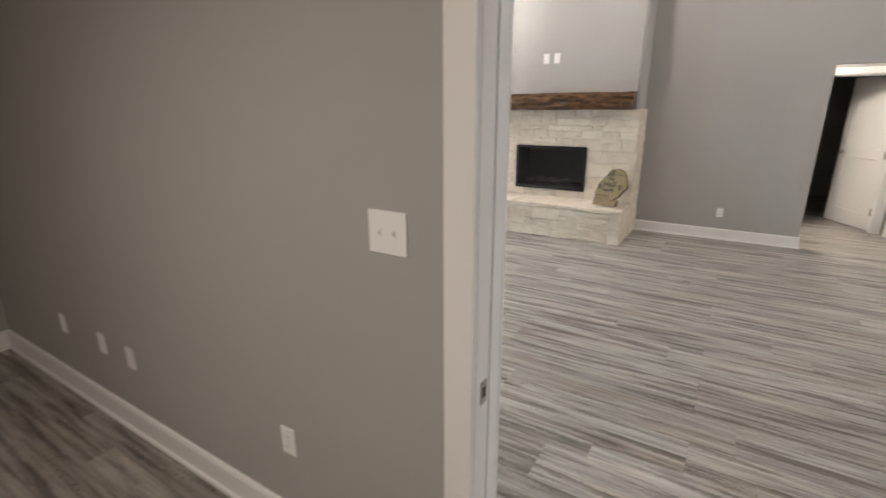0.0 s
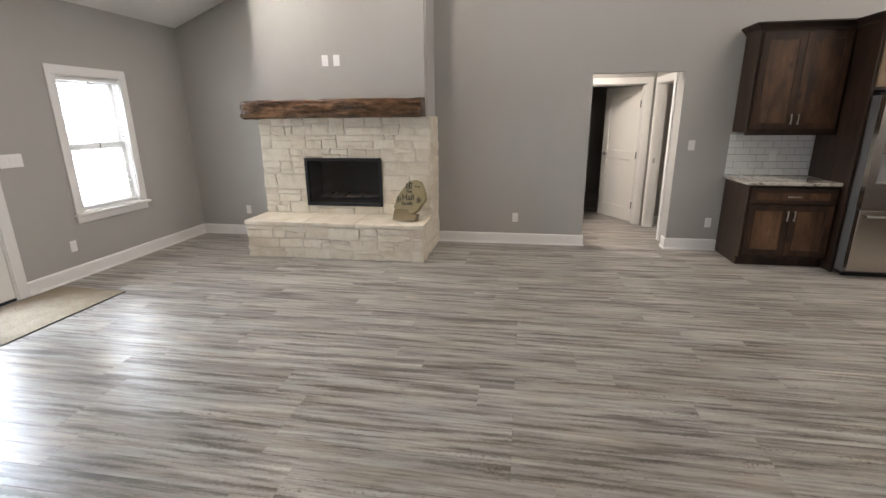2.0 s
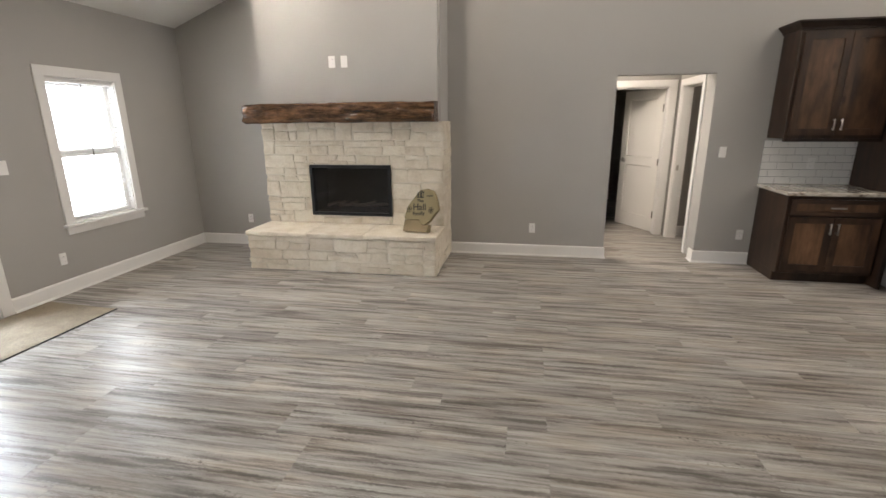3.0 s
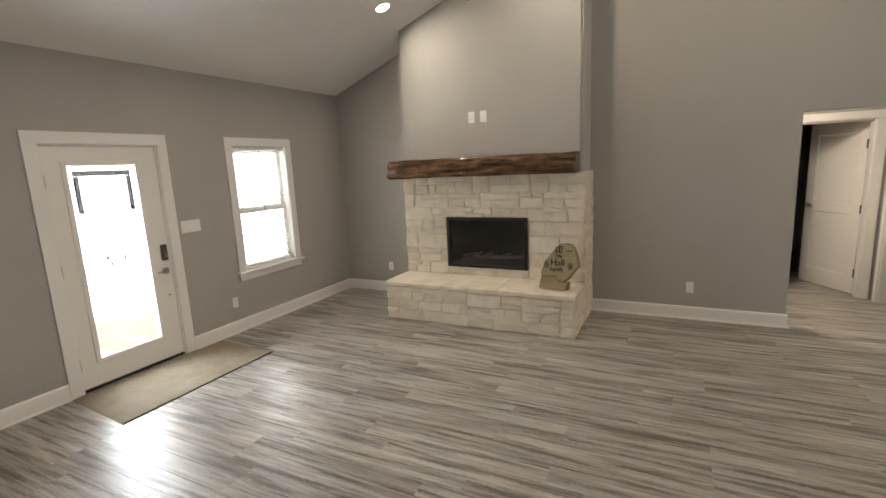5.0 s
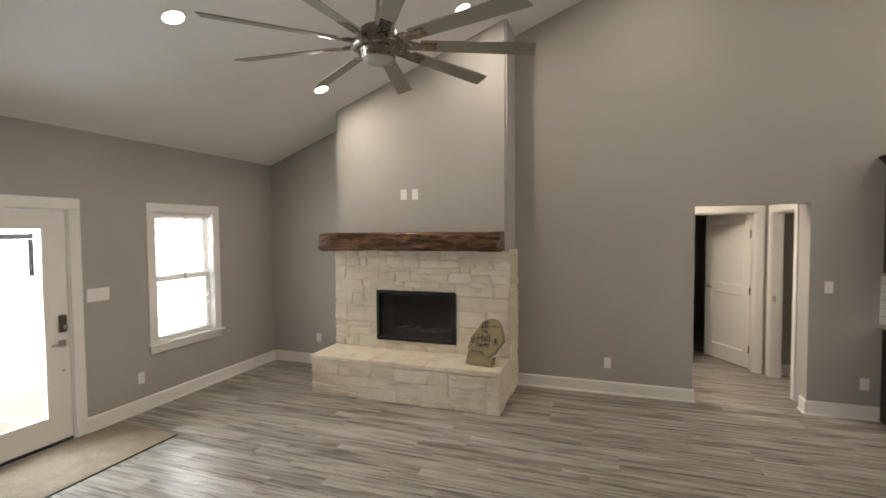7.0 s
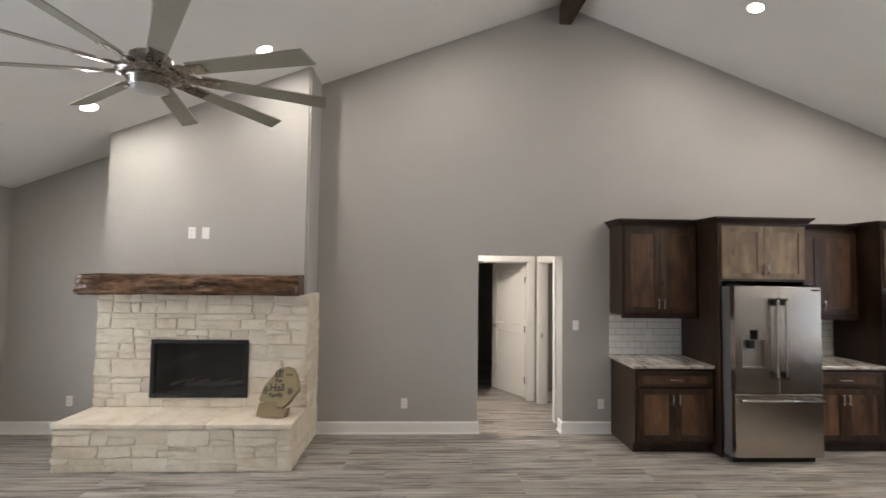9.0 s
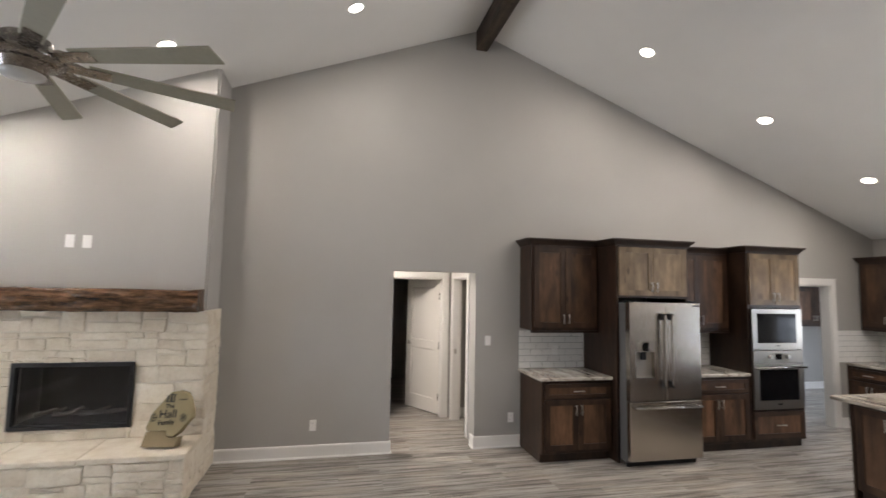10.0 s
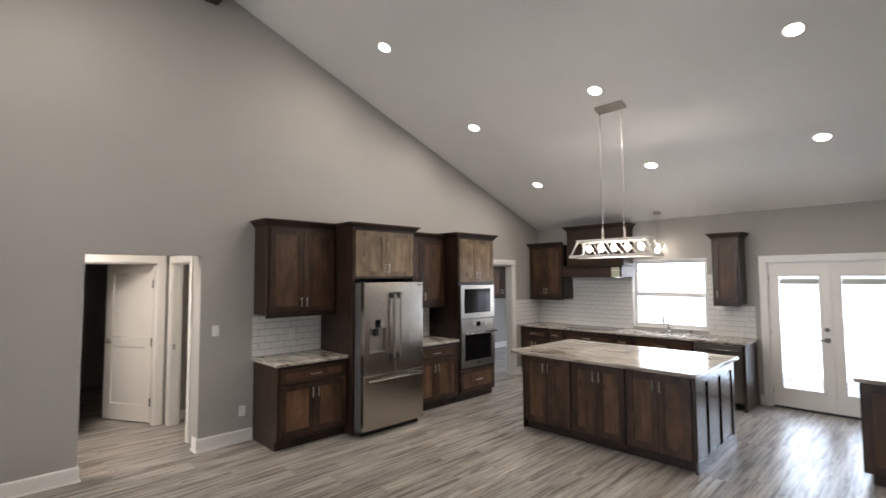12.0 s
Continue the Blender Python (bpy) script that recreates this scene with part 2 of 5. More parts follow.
M_CAB_SATIN.node_tree.nodes["Principled BSDF"].inputs["Coat Roughness"].default_value = 0.16
M_CABX = wood("dark_alder_level", (0.0075, 0.0040, 0.0027), (0.052, 0.027, 0.016), 0.52, (0.13, 1, 1), spread=0.2)
M_MANTEL = wood("mantel_timber", (0.020, 0.010, 0.006), (0.225, 0.118, 0.058), 0.13, (0.14, 1, 1), 26, 0.0, contrast=(0.34, 0.68), relief=0.7)
M_BEAM = wood("beam_timber", (0.02, 0.013, 0.009), (0.085, 0.06, 0.042), 0.6, (1, 0.09, 1), 13, 0.0)
M_STONE = limestone("limestone")
M_MORTAR = painted("mortar", (0.70, 0.635, 0.53), 0.95, 0.8, 0.10)
M_GRANITE = granite("striped_granite")
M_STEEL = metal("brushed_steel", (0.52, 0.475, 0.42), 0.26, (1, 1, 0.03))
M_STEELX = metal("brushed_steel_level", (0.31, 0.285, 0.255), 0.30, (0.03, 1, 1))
M_NICKEL = metal("satin_nickel", (0.50, 0.47, 0.43), 0.36)
M_HINGE = metal("dark_nickel", (0.16, 0.145, 0.13), 0.4)
M_CHROME = metal("polished_nickel", (0.50, 0.485, 0.465), 0.20)
M_BLACK = plain("black_metal", (0.012, 0.012, 0.013), 0.4, 0.3)
M_DARK = plain("dark_interior", (0.03, 0.028, 0.027), 0.8)
M_FIREBOX = plain("firebox_steel", (0.075, 0.066, 0.06), 0.6)
M_BLACKGLASS = plain("black_glass", (0.006, 0.006, 0.007), 0.08)
M_BLACKGLASS.node_tree.nodes["Principled BSDF"].inputs["Specular IOR Level"].default_value = 0.2
M_TILE = painted("white_tile", (0.78, 0.77, 0.745), 0.16, 0.03, 0.03)
M_GROUT = painted("grey_grout", (0.24, 0.235, 0.23), 0.9, 0.3, 0.05)
M_GLASS = glazing("window_glass")
M_FIREGLASS = glazing("firebox_glass", (0.8, 0.8, 0.81))
M_BLADE = plain("fan_blade_grey", (0.285, 0.265, 0.205), 0.5)
M_CANLIGHT = glow("can_light_glow", (1.0, 0.93, 0.82), 14)
M_BULB = glow("bulb_glow", (1.0, 0.87, 0.68), 22)
M_FAN = metal("fan_nickel", (0.27, 0.24, 0.21), 0.27)
M_OPAL = painted("opal_glass", (0.46, 0.44, 0.41), 0.25, 0.0, 0.01)
M_DAY = glow("outdoor_glow", (0.90, 0.95, 1.0), 9.0)
M_DAY_EAST = glow("outdoor_glow_blue", (0.74, 0.85, 1.0), 4.5)
M_SIGN = painted("olive_sandstone", (0.27, 0.218, 0.118), 0.85, 1.0, 0.3)
M_SIGN_FOOT = painted("brown_sandstone", (0.215, 0.165, 0.092), 0.9, 1.0, 0.35)
M_INK = plain("engraved_black", (0.02, 0.018, 0.014), 0.8)
M_LEAD = glazing("leaded_glass_band", (0.185, 0.188, 0.192))
M_WHITEWOOD = painted("whitewashed_frame", (0.62, 0.60, 0.57), 0.6, 0.4, 0.12)
M_ORANGE = plain("burnt_log", (0.24, 0.205, 0.17), 0.9)

# ---- mesh helpers ----


def thing(name, loc=(0, 0, 0), label="", category="", group="", kind="", rz=0):
    ob = new(name)
    ob.empty_display_size = 0.1
    ob.matrix_world = pose(*loc, 0, 0, rz)
    return tagged(ob, label, category, group, kind)


def mesh_of(bm, name, mat):
    me = bpy.data.meshes.new(name)
    bm.normal_update()
    bm.to_mesh(me)
    bm.free()
    for mt in (mat if isinstance(mat, (list, tuple)) else [mat]):
        me.materials.append(mt)
    return me


def part(name, bm, mat, parent, label="", loc=None):
    ob = new(name, mesh_of(bm, name, mat))
    ob.parent = parent
    if loc is not None:
        ob.location = loc
    return tagged(ob, label)


def solid(name, bm, mat, label="", category="", group="", kind="", m=None):
    ob = new(name, mesh_of(bm, name, mat))
    if m is not None:
        ob.matrix_world = m
    return tagged(ob, label, category, group, kind)


def add_box(bm, x0, x1, y0, y1, z0, z1, bevel=0.0):
    b = bmesh.new() if bevel else bm
    vs = [b.verts.new(p) for p in ((x0, y0, z0), (x1, y0, z0), (x1, y1, z0), (x0, y1, z0), (x0, y0, z1), (x1, y0, z1), (x1, y1, z1), (x0, y1, z1))]
    for f in ((0, 3, 2, 1), (4, 5, 6, 7), (0, 1, 5, 4), (1, 2, 6, 5), (2, 3, 7, 6), (3, 0, 4, 7)):
        b.faces.new([vs[i] for i in f])
    if bevel:
        bmesh.ops.bevel(b, geom=list(b.edges), offset=bevel, segments=1, affect="EDGES", clamp_overlap=True)
        join(bm, b)
    return bm


def join(bm, b):
    b.verts.index_update()
    vs = [bm.verts.new(v.co) for v in b.verts]
    for f in b.faces:
        nf = bm.faces.new([vs[v.index] for v in f.verts])
        nf.smooth = f.smooth
    b.free()


def box(x0, x1, y0, y1, z0, z1, bevel=0.0):
    return add_box(bmesh.new(), x0, x1, y0, y1, z0, z1, bevel)


def cyl(r, p0, p1, seg=16, r2=None, bm=None, smooth=True):
    bm = bm or bmesh.new()
    p0, p1 = Vector(p0), Vector(p1)
    ax = (p1 - p0).normalized()
    u = ax.orthogonal().normalized()
    w = ax.cross(u)
    r2 = r if r2 is None else r2
    a, b = [], []
    for i in range(seg):
        t = 2 * math.pi * i / seg
        d = u * math.cos(t) + w * math.sin(t)
        a.append(bm.verts.new(p0 + d * r))
        b.append(bm.verts.new(p1 + d * r2))
    for i in range(seg):
        f = bm.faces.new((a[i], a[(i + 1) % seg], b[(i + 1) % seg], b[i]))
        f.smooth = smooth
    bm.faces.new(list(reversed(a)))
    bm.faces.new(b)
    return bm


def lathe(profile, seg=32, bm=None):
    """Profile of (radius, z) turned round z."""
    bm = bm or bmesh.new()
    rings = []
    for r, z in profile:
        rings.append([bm.verts.new((max(r, 1e-4) * math.cos(2 * math.pi * i / seg), max(r, 1e-4) * math.sin(2 * math.pi * i / seg), z)) for i in range(seg)])
    for a, b in zip(rings, rings[1:]):
        for i in range(seg):
            f = bm.faces.new((a[i], a[(i + 1) % seg], b[(i + 1) % seg], b[i]))
            f.smooth = True
    return bm


def prism(poly, a0, a1, axis="y", bm=None):
    """A polygon of (u, z) pulled from a0 to a1 along y (u is x) or along x (u is y)."""
    bm = bm or bmesh.new()
    put = (lambda u, z, a: (u, a, z)) if axis == "y" else (lambda u, z, a: (a, u, z))
    v0 = [bm.verts.new(put(u, z, a0)) for u, z in poly]
    v1 = [bm.verts.new(put(u, z, a1)) for u, z in poly]
    n = len(poly)
    bm.faces.new(v0)
    bm.faces.new(list(reversed(v1)))
    for i in range(n):
        bm.faces.new((v0[(i + 1) % n], v0[i], v1[i], v1[(i + 1) % n]))
    bmesh.ops.recalc_face_normals(bm, faces=bm.faces[:])
    return bm


def sweep(profile, path, bm=None):
    """A profile of (out, z) drawn along a level path of (x, y); out points to the right of the way."""
    bm = bm or bmesh.new()
    n = len(path)
    rings = []
    for i, p in enumerate(path):
        p = Vector(p)
        d0 = (p - Vector(path[i - 1])).normalized() if i else None
        d1 = (Vector(path[i + 1]) - p).normalized() if i < n - 1 else None
        d0, d1 = d0 or d1, d1 or d0
        n0, n1 = Vector((d0.y, -d0.x)), Vector((d1.y, -d1.x))
        m = (n0 + n1).normalized()
        m /= max(0.2, m.dot(n0))
        rings.append([bm.verts.new((p.x + m.x * o, p.y + m.y * o, z)) for o, z in profile])
    k = len(profile)
    for a, b in zip(rings, rings[1:]):
        for i in range(k):
            bm.faces.new((a[i], b[i], b[(i + 1) % k], a[(i + 1) % k]))
    bm.faces.new(rings[0])
    bm.faces.new(list(reversed(rings[-1])))
    bmesh.ops.recalc_face_normals(bm, faces=bm.faces[:])
    return bm


# ---- structure ----
def wall_y(name, x0, x1, y0, y1, top, holes, label):
    """A wall along x between y0 and y1; top(x) is its height; holes are (x0, x1, z0, z1)."""
    xs = sorted({x0, x1, *[v for h in holes for v in h[:2]], *([RIDGE_X] if x0 < RIDGE_X < x1 else [])})
    bm = bmesh.new()
    for a, b in zip(xs, xs[1:]):
        cut = [h for h in holes if h[0] <= a + 1e-6 and h[1] >= b - 1e-6]
        spans, z = [], 0.0
        for h in sorted(cut, key=lambda h: h[2]):
            if h[2] > z + 1e-6:
                spans.append((z, h[2], h[2]))
            z = h[3]
        spans.append((z, top(a), top(b)))
        for z0, za, zb in spans:
            prism([(a, z0), (b, z0), (b, zb), (a, za)], y0, y1, "y", bm)
    return tagged(solid(name, bm, M_WALL, label), kind="structure")


def wall_x(name, y0, y1, x0, x1, height, holes, label):
    ys = sorted({y0, y1, *[v for h in holes for v in h[:2]]})
    bm = bmesh.new()
    for a, b in zip(ys, ys[1:]):
        cut = [h for h in holes if h[0] <= a + 1e-6 and h[1] >= b - 1e-6]
        z = 0.0
        for h in sorted(cut, key=lambda h: h[2]):
            if h[2] > z + 1e-6:
                prism([(a, z), (b, z), (b, h[2]), (a, h[2])], x0, x1, "x", bm)
            z = h[3]
        if height > z + 1e-6:
            prism([(a, z), (b, z), (b, height), (a, height)], x0, x1, "x", bm)
    return tagged(solid(name, bm, M_WALL, label), kind="structure")


OPEN = (0.838, 1.834, 2.06)           # opening beside the fireplace
LAUN = (6.45, 7.23, 2.03)             # doorway beside the oven tower
ENTRY = (2.985, 3.908, 2.033)
WINL = (4.725, 5.49, 0.655, 2.033)
SINKW = (3.49, 4.66, 0.965, 2.085)
FRENCH = (1.355, 2.735, 2.005)
NEARD = (-0.43, 0.49, 2.04)

wall_y("wall_north", XL - TH, XR + TH, YW, YW + TH, roof, [(OPEN[0], OPEN[1], 0, OPEN[2]), (LAUN[0], LAUN[1], 0, LAUN[2])], "tall grey painted gable wall behind fireplace and cabinets")
wall_x("wall_west", YS, YW, XL - TH, XL, EAVE, [(ENTRY[0], ENTRY[1], 0, ENTRY[2]), WINL], "grey painted wall with entry door and window")
wall_x("wall_east", YS, YW, XR, XR + TH, EAVE, [SINKW, (FRENCH[0], FRENCH[1], 0, FRENCH[2])], "grey painted kitchen wall with window and french doors")
wall_y("wall_south_1", XL, 1.2, YD, YN, roof, [(NEARD[0], NEARD[1], 0, NEARD[2])], "grey painted wall with the doorway of the side room")
wall_x("wall_return", YS, YD, 1.06, 1.2, 4.6, [], "grey painted return wall of the dining end")
wall_y("wall_south_2", XL, XR, YS - TH, YS, roof, [], "plain grey painted end wall")
wall_x("wall_side_room", YS, YD, -4.12 - TH, -4.12, 2.5, [], "grey painted wall of the side room")
# ceilings
bm = bmesh.new()
prism([(XL, EAVE), (RIDGE_X, RIDGE_Z), (RIDGE_X, RIDGE_Z + 0.12), (XL, EAVE + 0.12)], YS, YW, "y", bm)
prism([(RIDGE_X, RIDGE_Z), (XR, EAVE), (XR, EAVE + 0.12), (RIDGE_X, RIDGE_Z + 0.12)], YS, YW, "y", bm)
tagged(solid("ceiling", bm, M_CEIL, "off-white vaulted drywall ceiling"), kind="structure")
tagged(solid("ceiling_side_room", box(-3.3, 1.06, YS, YD, 2.45, 2.55), M_CEIL, "flat drywall ceiling of the side room"), kind="structure")

# vestibule, the dark room behind it and the laundry
VB = 7.90                            # back wall of the vestibule
VR = 1.86                           # right wall of the vestibule
FLAT = lambda x: 2.5
D1 = (0.93, 1.735, 2.02)
wall_y("wall_vestibule_back", -1.2, VR + 0.12, VB, VB + 0.12, FLAT, [(D1[0], D1[1], 0, D1[2])], "grey painted wall with an open white door")
wall_x("wall_vestibule_right", YW + TH, VB, VR, VR + 0.12, 2.5, [(6.99, 7.75, 0, 2.02)], "grey painted side wall with a cased doorway")
wall_x("wall_vestibule_left", YW + TH, VB, -0.1, 0.02, 2.5, [], "grey painted side wall")
wall_x("wall_bedroom_left", VB + 0.12, 11.0, -1.2, -1.08, 2.5, [], "grey painted wall of an unlit room")
wall_y("wall_bedroom_back", -1.2, 4.2, 11.0, 11.12, FLAT, [], "grey painted wall of an unlit room")
wall_x("wall_bedroom_right", VB + 0.12, 11.0, 2.6, 2.72, 2.5, [], "grey painted wall of an unlit room")
wall_x("wall_closet_back", YW + TH, VB + 0.12, 4.2, 4.32, 2.5, [], "grey painted wall of a side room")
wall_y("wall_closet_side", VR + 0.12, 4.2, VB + 0.005, VB + 0.12, FLAT, [], "grey painted wall of a side room")
wall_y("wall_laundry_back", 4.9, 10.6, 8.9, 9.02, FLAT, [], "grey painted laundry wall")
wall_x("wall_laundry_left", YW + TH, 8.9, 4.9, 5.02, 2.5, [], "grey painted laundry wall")
wall_x("wall_laundry_right", YW + TH, 8.9, 10.5, 10.62, 2.5, [], "grey painted laundry wall")
bm = bmesh.new()
add_box(bm, -1.2, 4.3, YW + TH, 11.1, 2.5, 2.6)
add_box(bm, 4.9, 10.6, YW + TH, 9.0, 2.5, 2.6)
tagged(solid("ceiling_hall", bm, M_CEIL, "flat drywall ceilings of the back rooms"), kind="structure")

# ground outside
tagged(solid("ground", box(-60, 60, -60, 60, -0.30, -0.12), painted("ground_outside", (0.30, 0.29, 0.24), 0.9, 0.5, 0.2), "plain ground outside the house"), kind="structure")

# bright distance outside the glass
for name, x, y0, y1 in (("backdrop_west", XL - 2.6, -1.5, 10.5), ("backdrop_east", XR + 2.6, -3.0, 8.5)):
    tagged(solid(name, box(x - 0.02, x + 0.02, y0, y1, -0.12, 5.0), M_DAY if x < 0 else M_DAY_EAST, "plain overexposed daylight outside the glass"), kind="structure")

# ridge beam
tagged(solid("ridge_beam", box(1.79, 1.94, YS, YW - 0.003, 4.86, RIDGE_Z + 0.02, 0.008), M_BEAM, "dark stained timber ridge beam under the vaulted ceiling", "beam"), kind="structure")


# ---- baseboards ----
BASE = [(0, 0), (0.016, 0), (0.016, 0.118), (0.010, 0.132), (0, 0.135)]
SHOE = [(0.0165, 0), (0.030, 0), (0.028, 0.010), (0.0165, 0.017)]


def baseboard(path, label="white painted baseboard with a shoe moulding"):
    t = thing("baseboard", (0, 0, 0), label, kind="structure")
    part("board", sweep(BASE, path), M_TRIM, t)
    part("shoe_moulding", sweep(SHOE, path), M_TRIM, t)
    return t


SX0, SX1, SYF = -3.14, -0.995, 6.045      # fireplace stone
baseboard([(XL, 4.0), (XL, YW), (SX0, YW)])
baseboard([(XL, YN), (XL, 2.893)])
baseboard([(SX1, YW), (OPEN[0], YW), (OPEN[0], YW + TH)])
baseboard([(OPEN[1], YW + TH), (OPEN[1], YW), (2.405, YW)])
baseboard([(-4.12, YS), (-4.12, YD), (NEARD[0] - 0.07, YD)])
baseboard([(XR, 2.86), (XR, 2.823)])
baseboard([(7.325, YW), (XR - 0.64, YW)])
baseboard([(VR + 0.125, VB + 0.003), (4.2, VB + 0.003)])
baseboard([(0.02, YW + TH), (0.02, VB), (D1[0] - 0.09, VB)])
baseboard([(5.02, 8.9), (10.5, 8.9)])


# ---- doors and windows ----
def casing(parent, w, h, face=0.0, width=0.09, thick=0.018, head=0.09, sign=-1, reveal=0.006):
    """Flat casing round an opening from x 0 to w, on the face at y = face."""
    y0, y1 = sorted((face, face + sign * thick))
    for x0, x1, z0, z1 in ((-width, reveal, 0, h - reveal), (w - reveal, w + width, 0, h - reveal), (-width, w + width, h - reveal, h + head)):
        part("casing", box(x0, x1, y0, y1, z0, z1, 0.003), M_TRIM, parent)


def jambs(parent, w, h, d, stop=0.06):
    for x0, x1, z0, z1 in ((0, 0.018, 0, h - 0.018), (w - 0.018, w, 0, h - 0.018), (0, w, h - 0.018, h)):
        part("jamb", box(x0, x1, -0.001, d + 0.001, z0, z1, 0.002), M_TRIM, parent)
    for x0, x1 in ((0.018, 0.0215), (w - 0.0215, w - 0.018)):
        part("door_stop", box(x0, x1, stop, stop + 0.035, 0, h - 0.018, 0.002), M_TRIM, parent)
    part("door_stop", box(0.018, w - 0.018, stop, stop + 0.035, h - 0.030, h - 0.018, 0.002), M_TRIM, parent)


def lever(parent, x, y, z, side=-1, mat=None):
    """A lever handle on the face y, its lever pointing along x by side."""
    h = part("handle", box(x - 0.03, x + 0.03, y - 0.008, y, z - 0.03, z + 0.03, 0.003), mat or M_NICKEL, parent, "satin nickel lever handle")
    bm = cyl(0.009, (x, y - 0.008, z), (x, y - 0.045, z), 10)
    join(bm, box(min(x, x + side * 0.11), max(x, x + side * 0.11), y - 0.053, y - 0.038, z - 0.008, z + 0.008, 0.003))
    part("lever", bm, mat or M_NICKEL, h)


def frame_grid(xs, zs, y0, y1, holes, bevel=0.002):
    """Boxes of a slab with rectangular holes: cells of the grid xs by zs, but for those whose index pair is in holes."""
    bm = bmesh.new()
    for i in range(len(xs) - 1):
        for k in range(len(zs) - 1):
            if (i, k) not in holes:
                add_box(bm, xs[i], xs[i + 1], y0, y1, zs[k], zs[k + 1])
    bmesh.ops.remove_doubles(bm, verts=bm.verts[:], dist=1e-5)
    bm.verts.index_update()
    seen = {}
    for f in bm.faces:
        seen.setdefault(tuple(sorted(v.index for v in f.verts)), []).append(f)
    bmesh.ops.delete(bm, geom=[f for fs in seen.values() if len(fs) > 1 for f in fs], context="FACES_ONLY")
    return bm


def dish(x0, x1, z0, z1, y0, y1, slope, back):
    """A sunk panel: a sloped moulding from the face y0 down to a flat field at y1, closed at y = back."""
    bm = bmesh.new()
    rect = lambda i, y: [bm.verts.new(p) for p in ((x0 + i, y, z0 + i), (x1 - i, y, z0 + i), (x1 - i, y, z1 - i), (x0 + i, y, z1 - i))]
    rim, step, field, rear = rect(0, y0), rect(slope * 0.55, y0 + (y1 - y0) * 0.75), rect(slope, y1), rect(0, back)
    for a, b in ((rear, rim), (rim, step), (step, field)):
        for i in range(4):
            bm.faces.new((a[i], a[(i + 1) % 4], b[(i + 1) % 4], b[i]))
    bm.faces.new(field)
    bm.faces.new(list(reversed(rear)))
    bmesh.ops.recalc_face_normals(bm, faces=bm.faces[:])
    return bm


def panel_door(name, m, w, h, label, handle_x, hinge_x, swing_sign=-1):
    """A two-panel white door; local x 0 to w, its front at y 0, 35 mm thick."""
    t = thing(name, label=label, category="door")
    t.matrix_world = m
    xs, zs = [0, 0.115, w - 0.115, w], [0.0, 0.20, 0.93, 1.05, h - 0.12, h]
    part("slab", frame_grid(xs, zs, 0, 0.035, {(1, 1), (1, 3)}), M_DOOR, t)
    for z0, z1 in ((0.20, 0.93), (1.05, h - 0.12)):
        part("panel", dish(0.113, w - 0.113, z0 - 0.002, z1 + 0.002, 0.001, 0.012, 0.020, 0.022), M_DOOR, t)
    lever(t, handle_x, 0.0, 0.99, 1 if handle_x < w / 2 else -1)
    for z in (0.25, 1.0, h - 0.25):
        part("hinge", cyl(0.008, (hinge_x, -0.006, z - 0.05), (hinge_x, -0.006, z + 0.05), 8), M_HINGE, t, "dark satin nickel hinge")
    return t


# doorway of the side room
t = thing("door_1", (NEARD[0], YD, 0), "white painted cased doorway with a strike plate", kind="structure")
casing(t, NEARD[1] - NEARD[0], NEARD[2], width=0.068, reveal=0.0175)
casing(t, NEARD[1] - NEARD[0], NEARD[2], TH, sign=1, reveal=0.0175)
jambs(t, NEARD[1] - NEARD[0], NEARD[2], TH, 0.075)
st = part("strike_plate", box(0.018, 0.0205, 0.028, 0.062, 0.86, 0.93, 0.001), M_NICKEL, t, "satin nickel strike plate")
part("latch_hole", box(0.0205, 0.021, 0.036, 0.054, 0.88, 0.91), M_DARK, st)

# vestibule door, open into the unlit room
t = thing("door_2", (D1[0], VB, 0), "white painted door casing in the vestibule", kind="structure")
casing(t, D1[1] - D1[0], D1[2], head=0.08)
jambs(t, D1[1] - D1[0], D1[2], 0.12, 0.04)
DW = 0.775
panel_door("interior_door", pose(D1[1] - 0.02, VB + 0.125, 0.012, 0, 0, -60) @ pose(-DW, 0, 0), DW, 1.985, "white two-panel door standing open with satin nickel lever", 0.06, DW)
# cased doorway in the vestibule's side wall
t = thing("door_3", (VR, 7.75, 0), "white painted cased doorway with a strike plate", kind="structure", rz=-90)
casing(t, 0.76, 2.02, width=0.075, head=0.07)
jambs(t, 0.76, 2.02, 0.12, 0.07)
part("strike_plate", box(0.018, 0.021, 0.02, 0.05, 0.93, 1.0, 0.001), M_NICKEL, t, "satin nickel strike plate")
# laundry doorway
t = thing("door_4", (LAUN[0], YW, 0), "white painted cased doorway to the laundry", kind="structure")
casing(t, LAUN[1] - LAUN[0], LAUN[2])
jambs(t, LAUN[1] - LAUN[0], LAUN[2], TH)


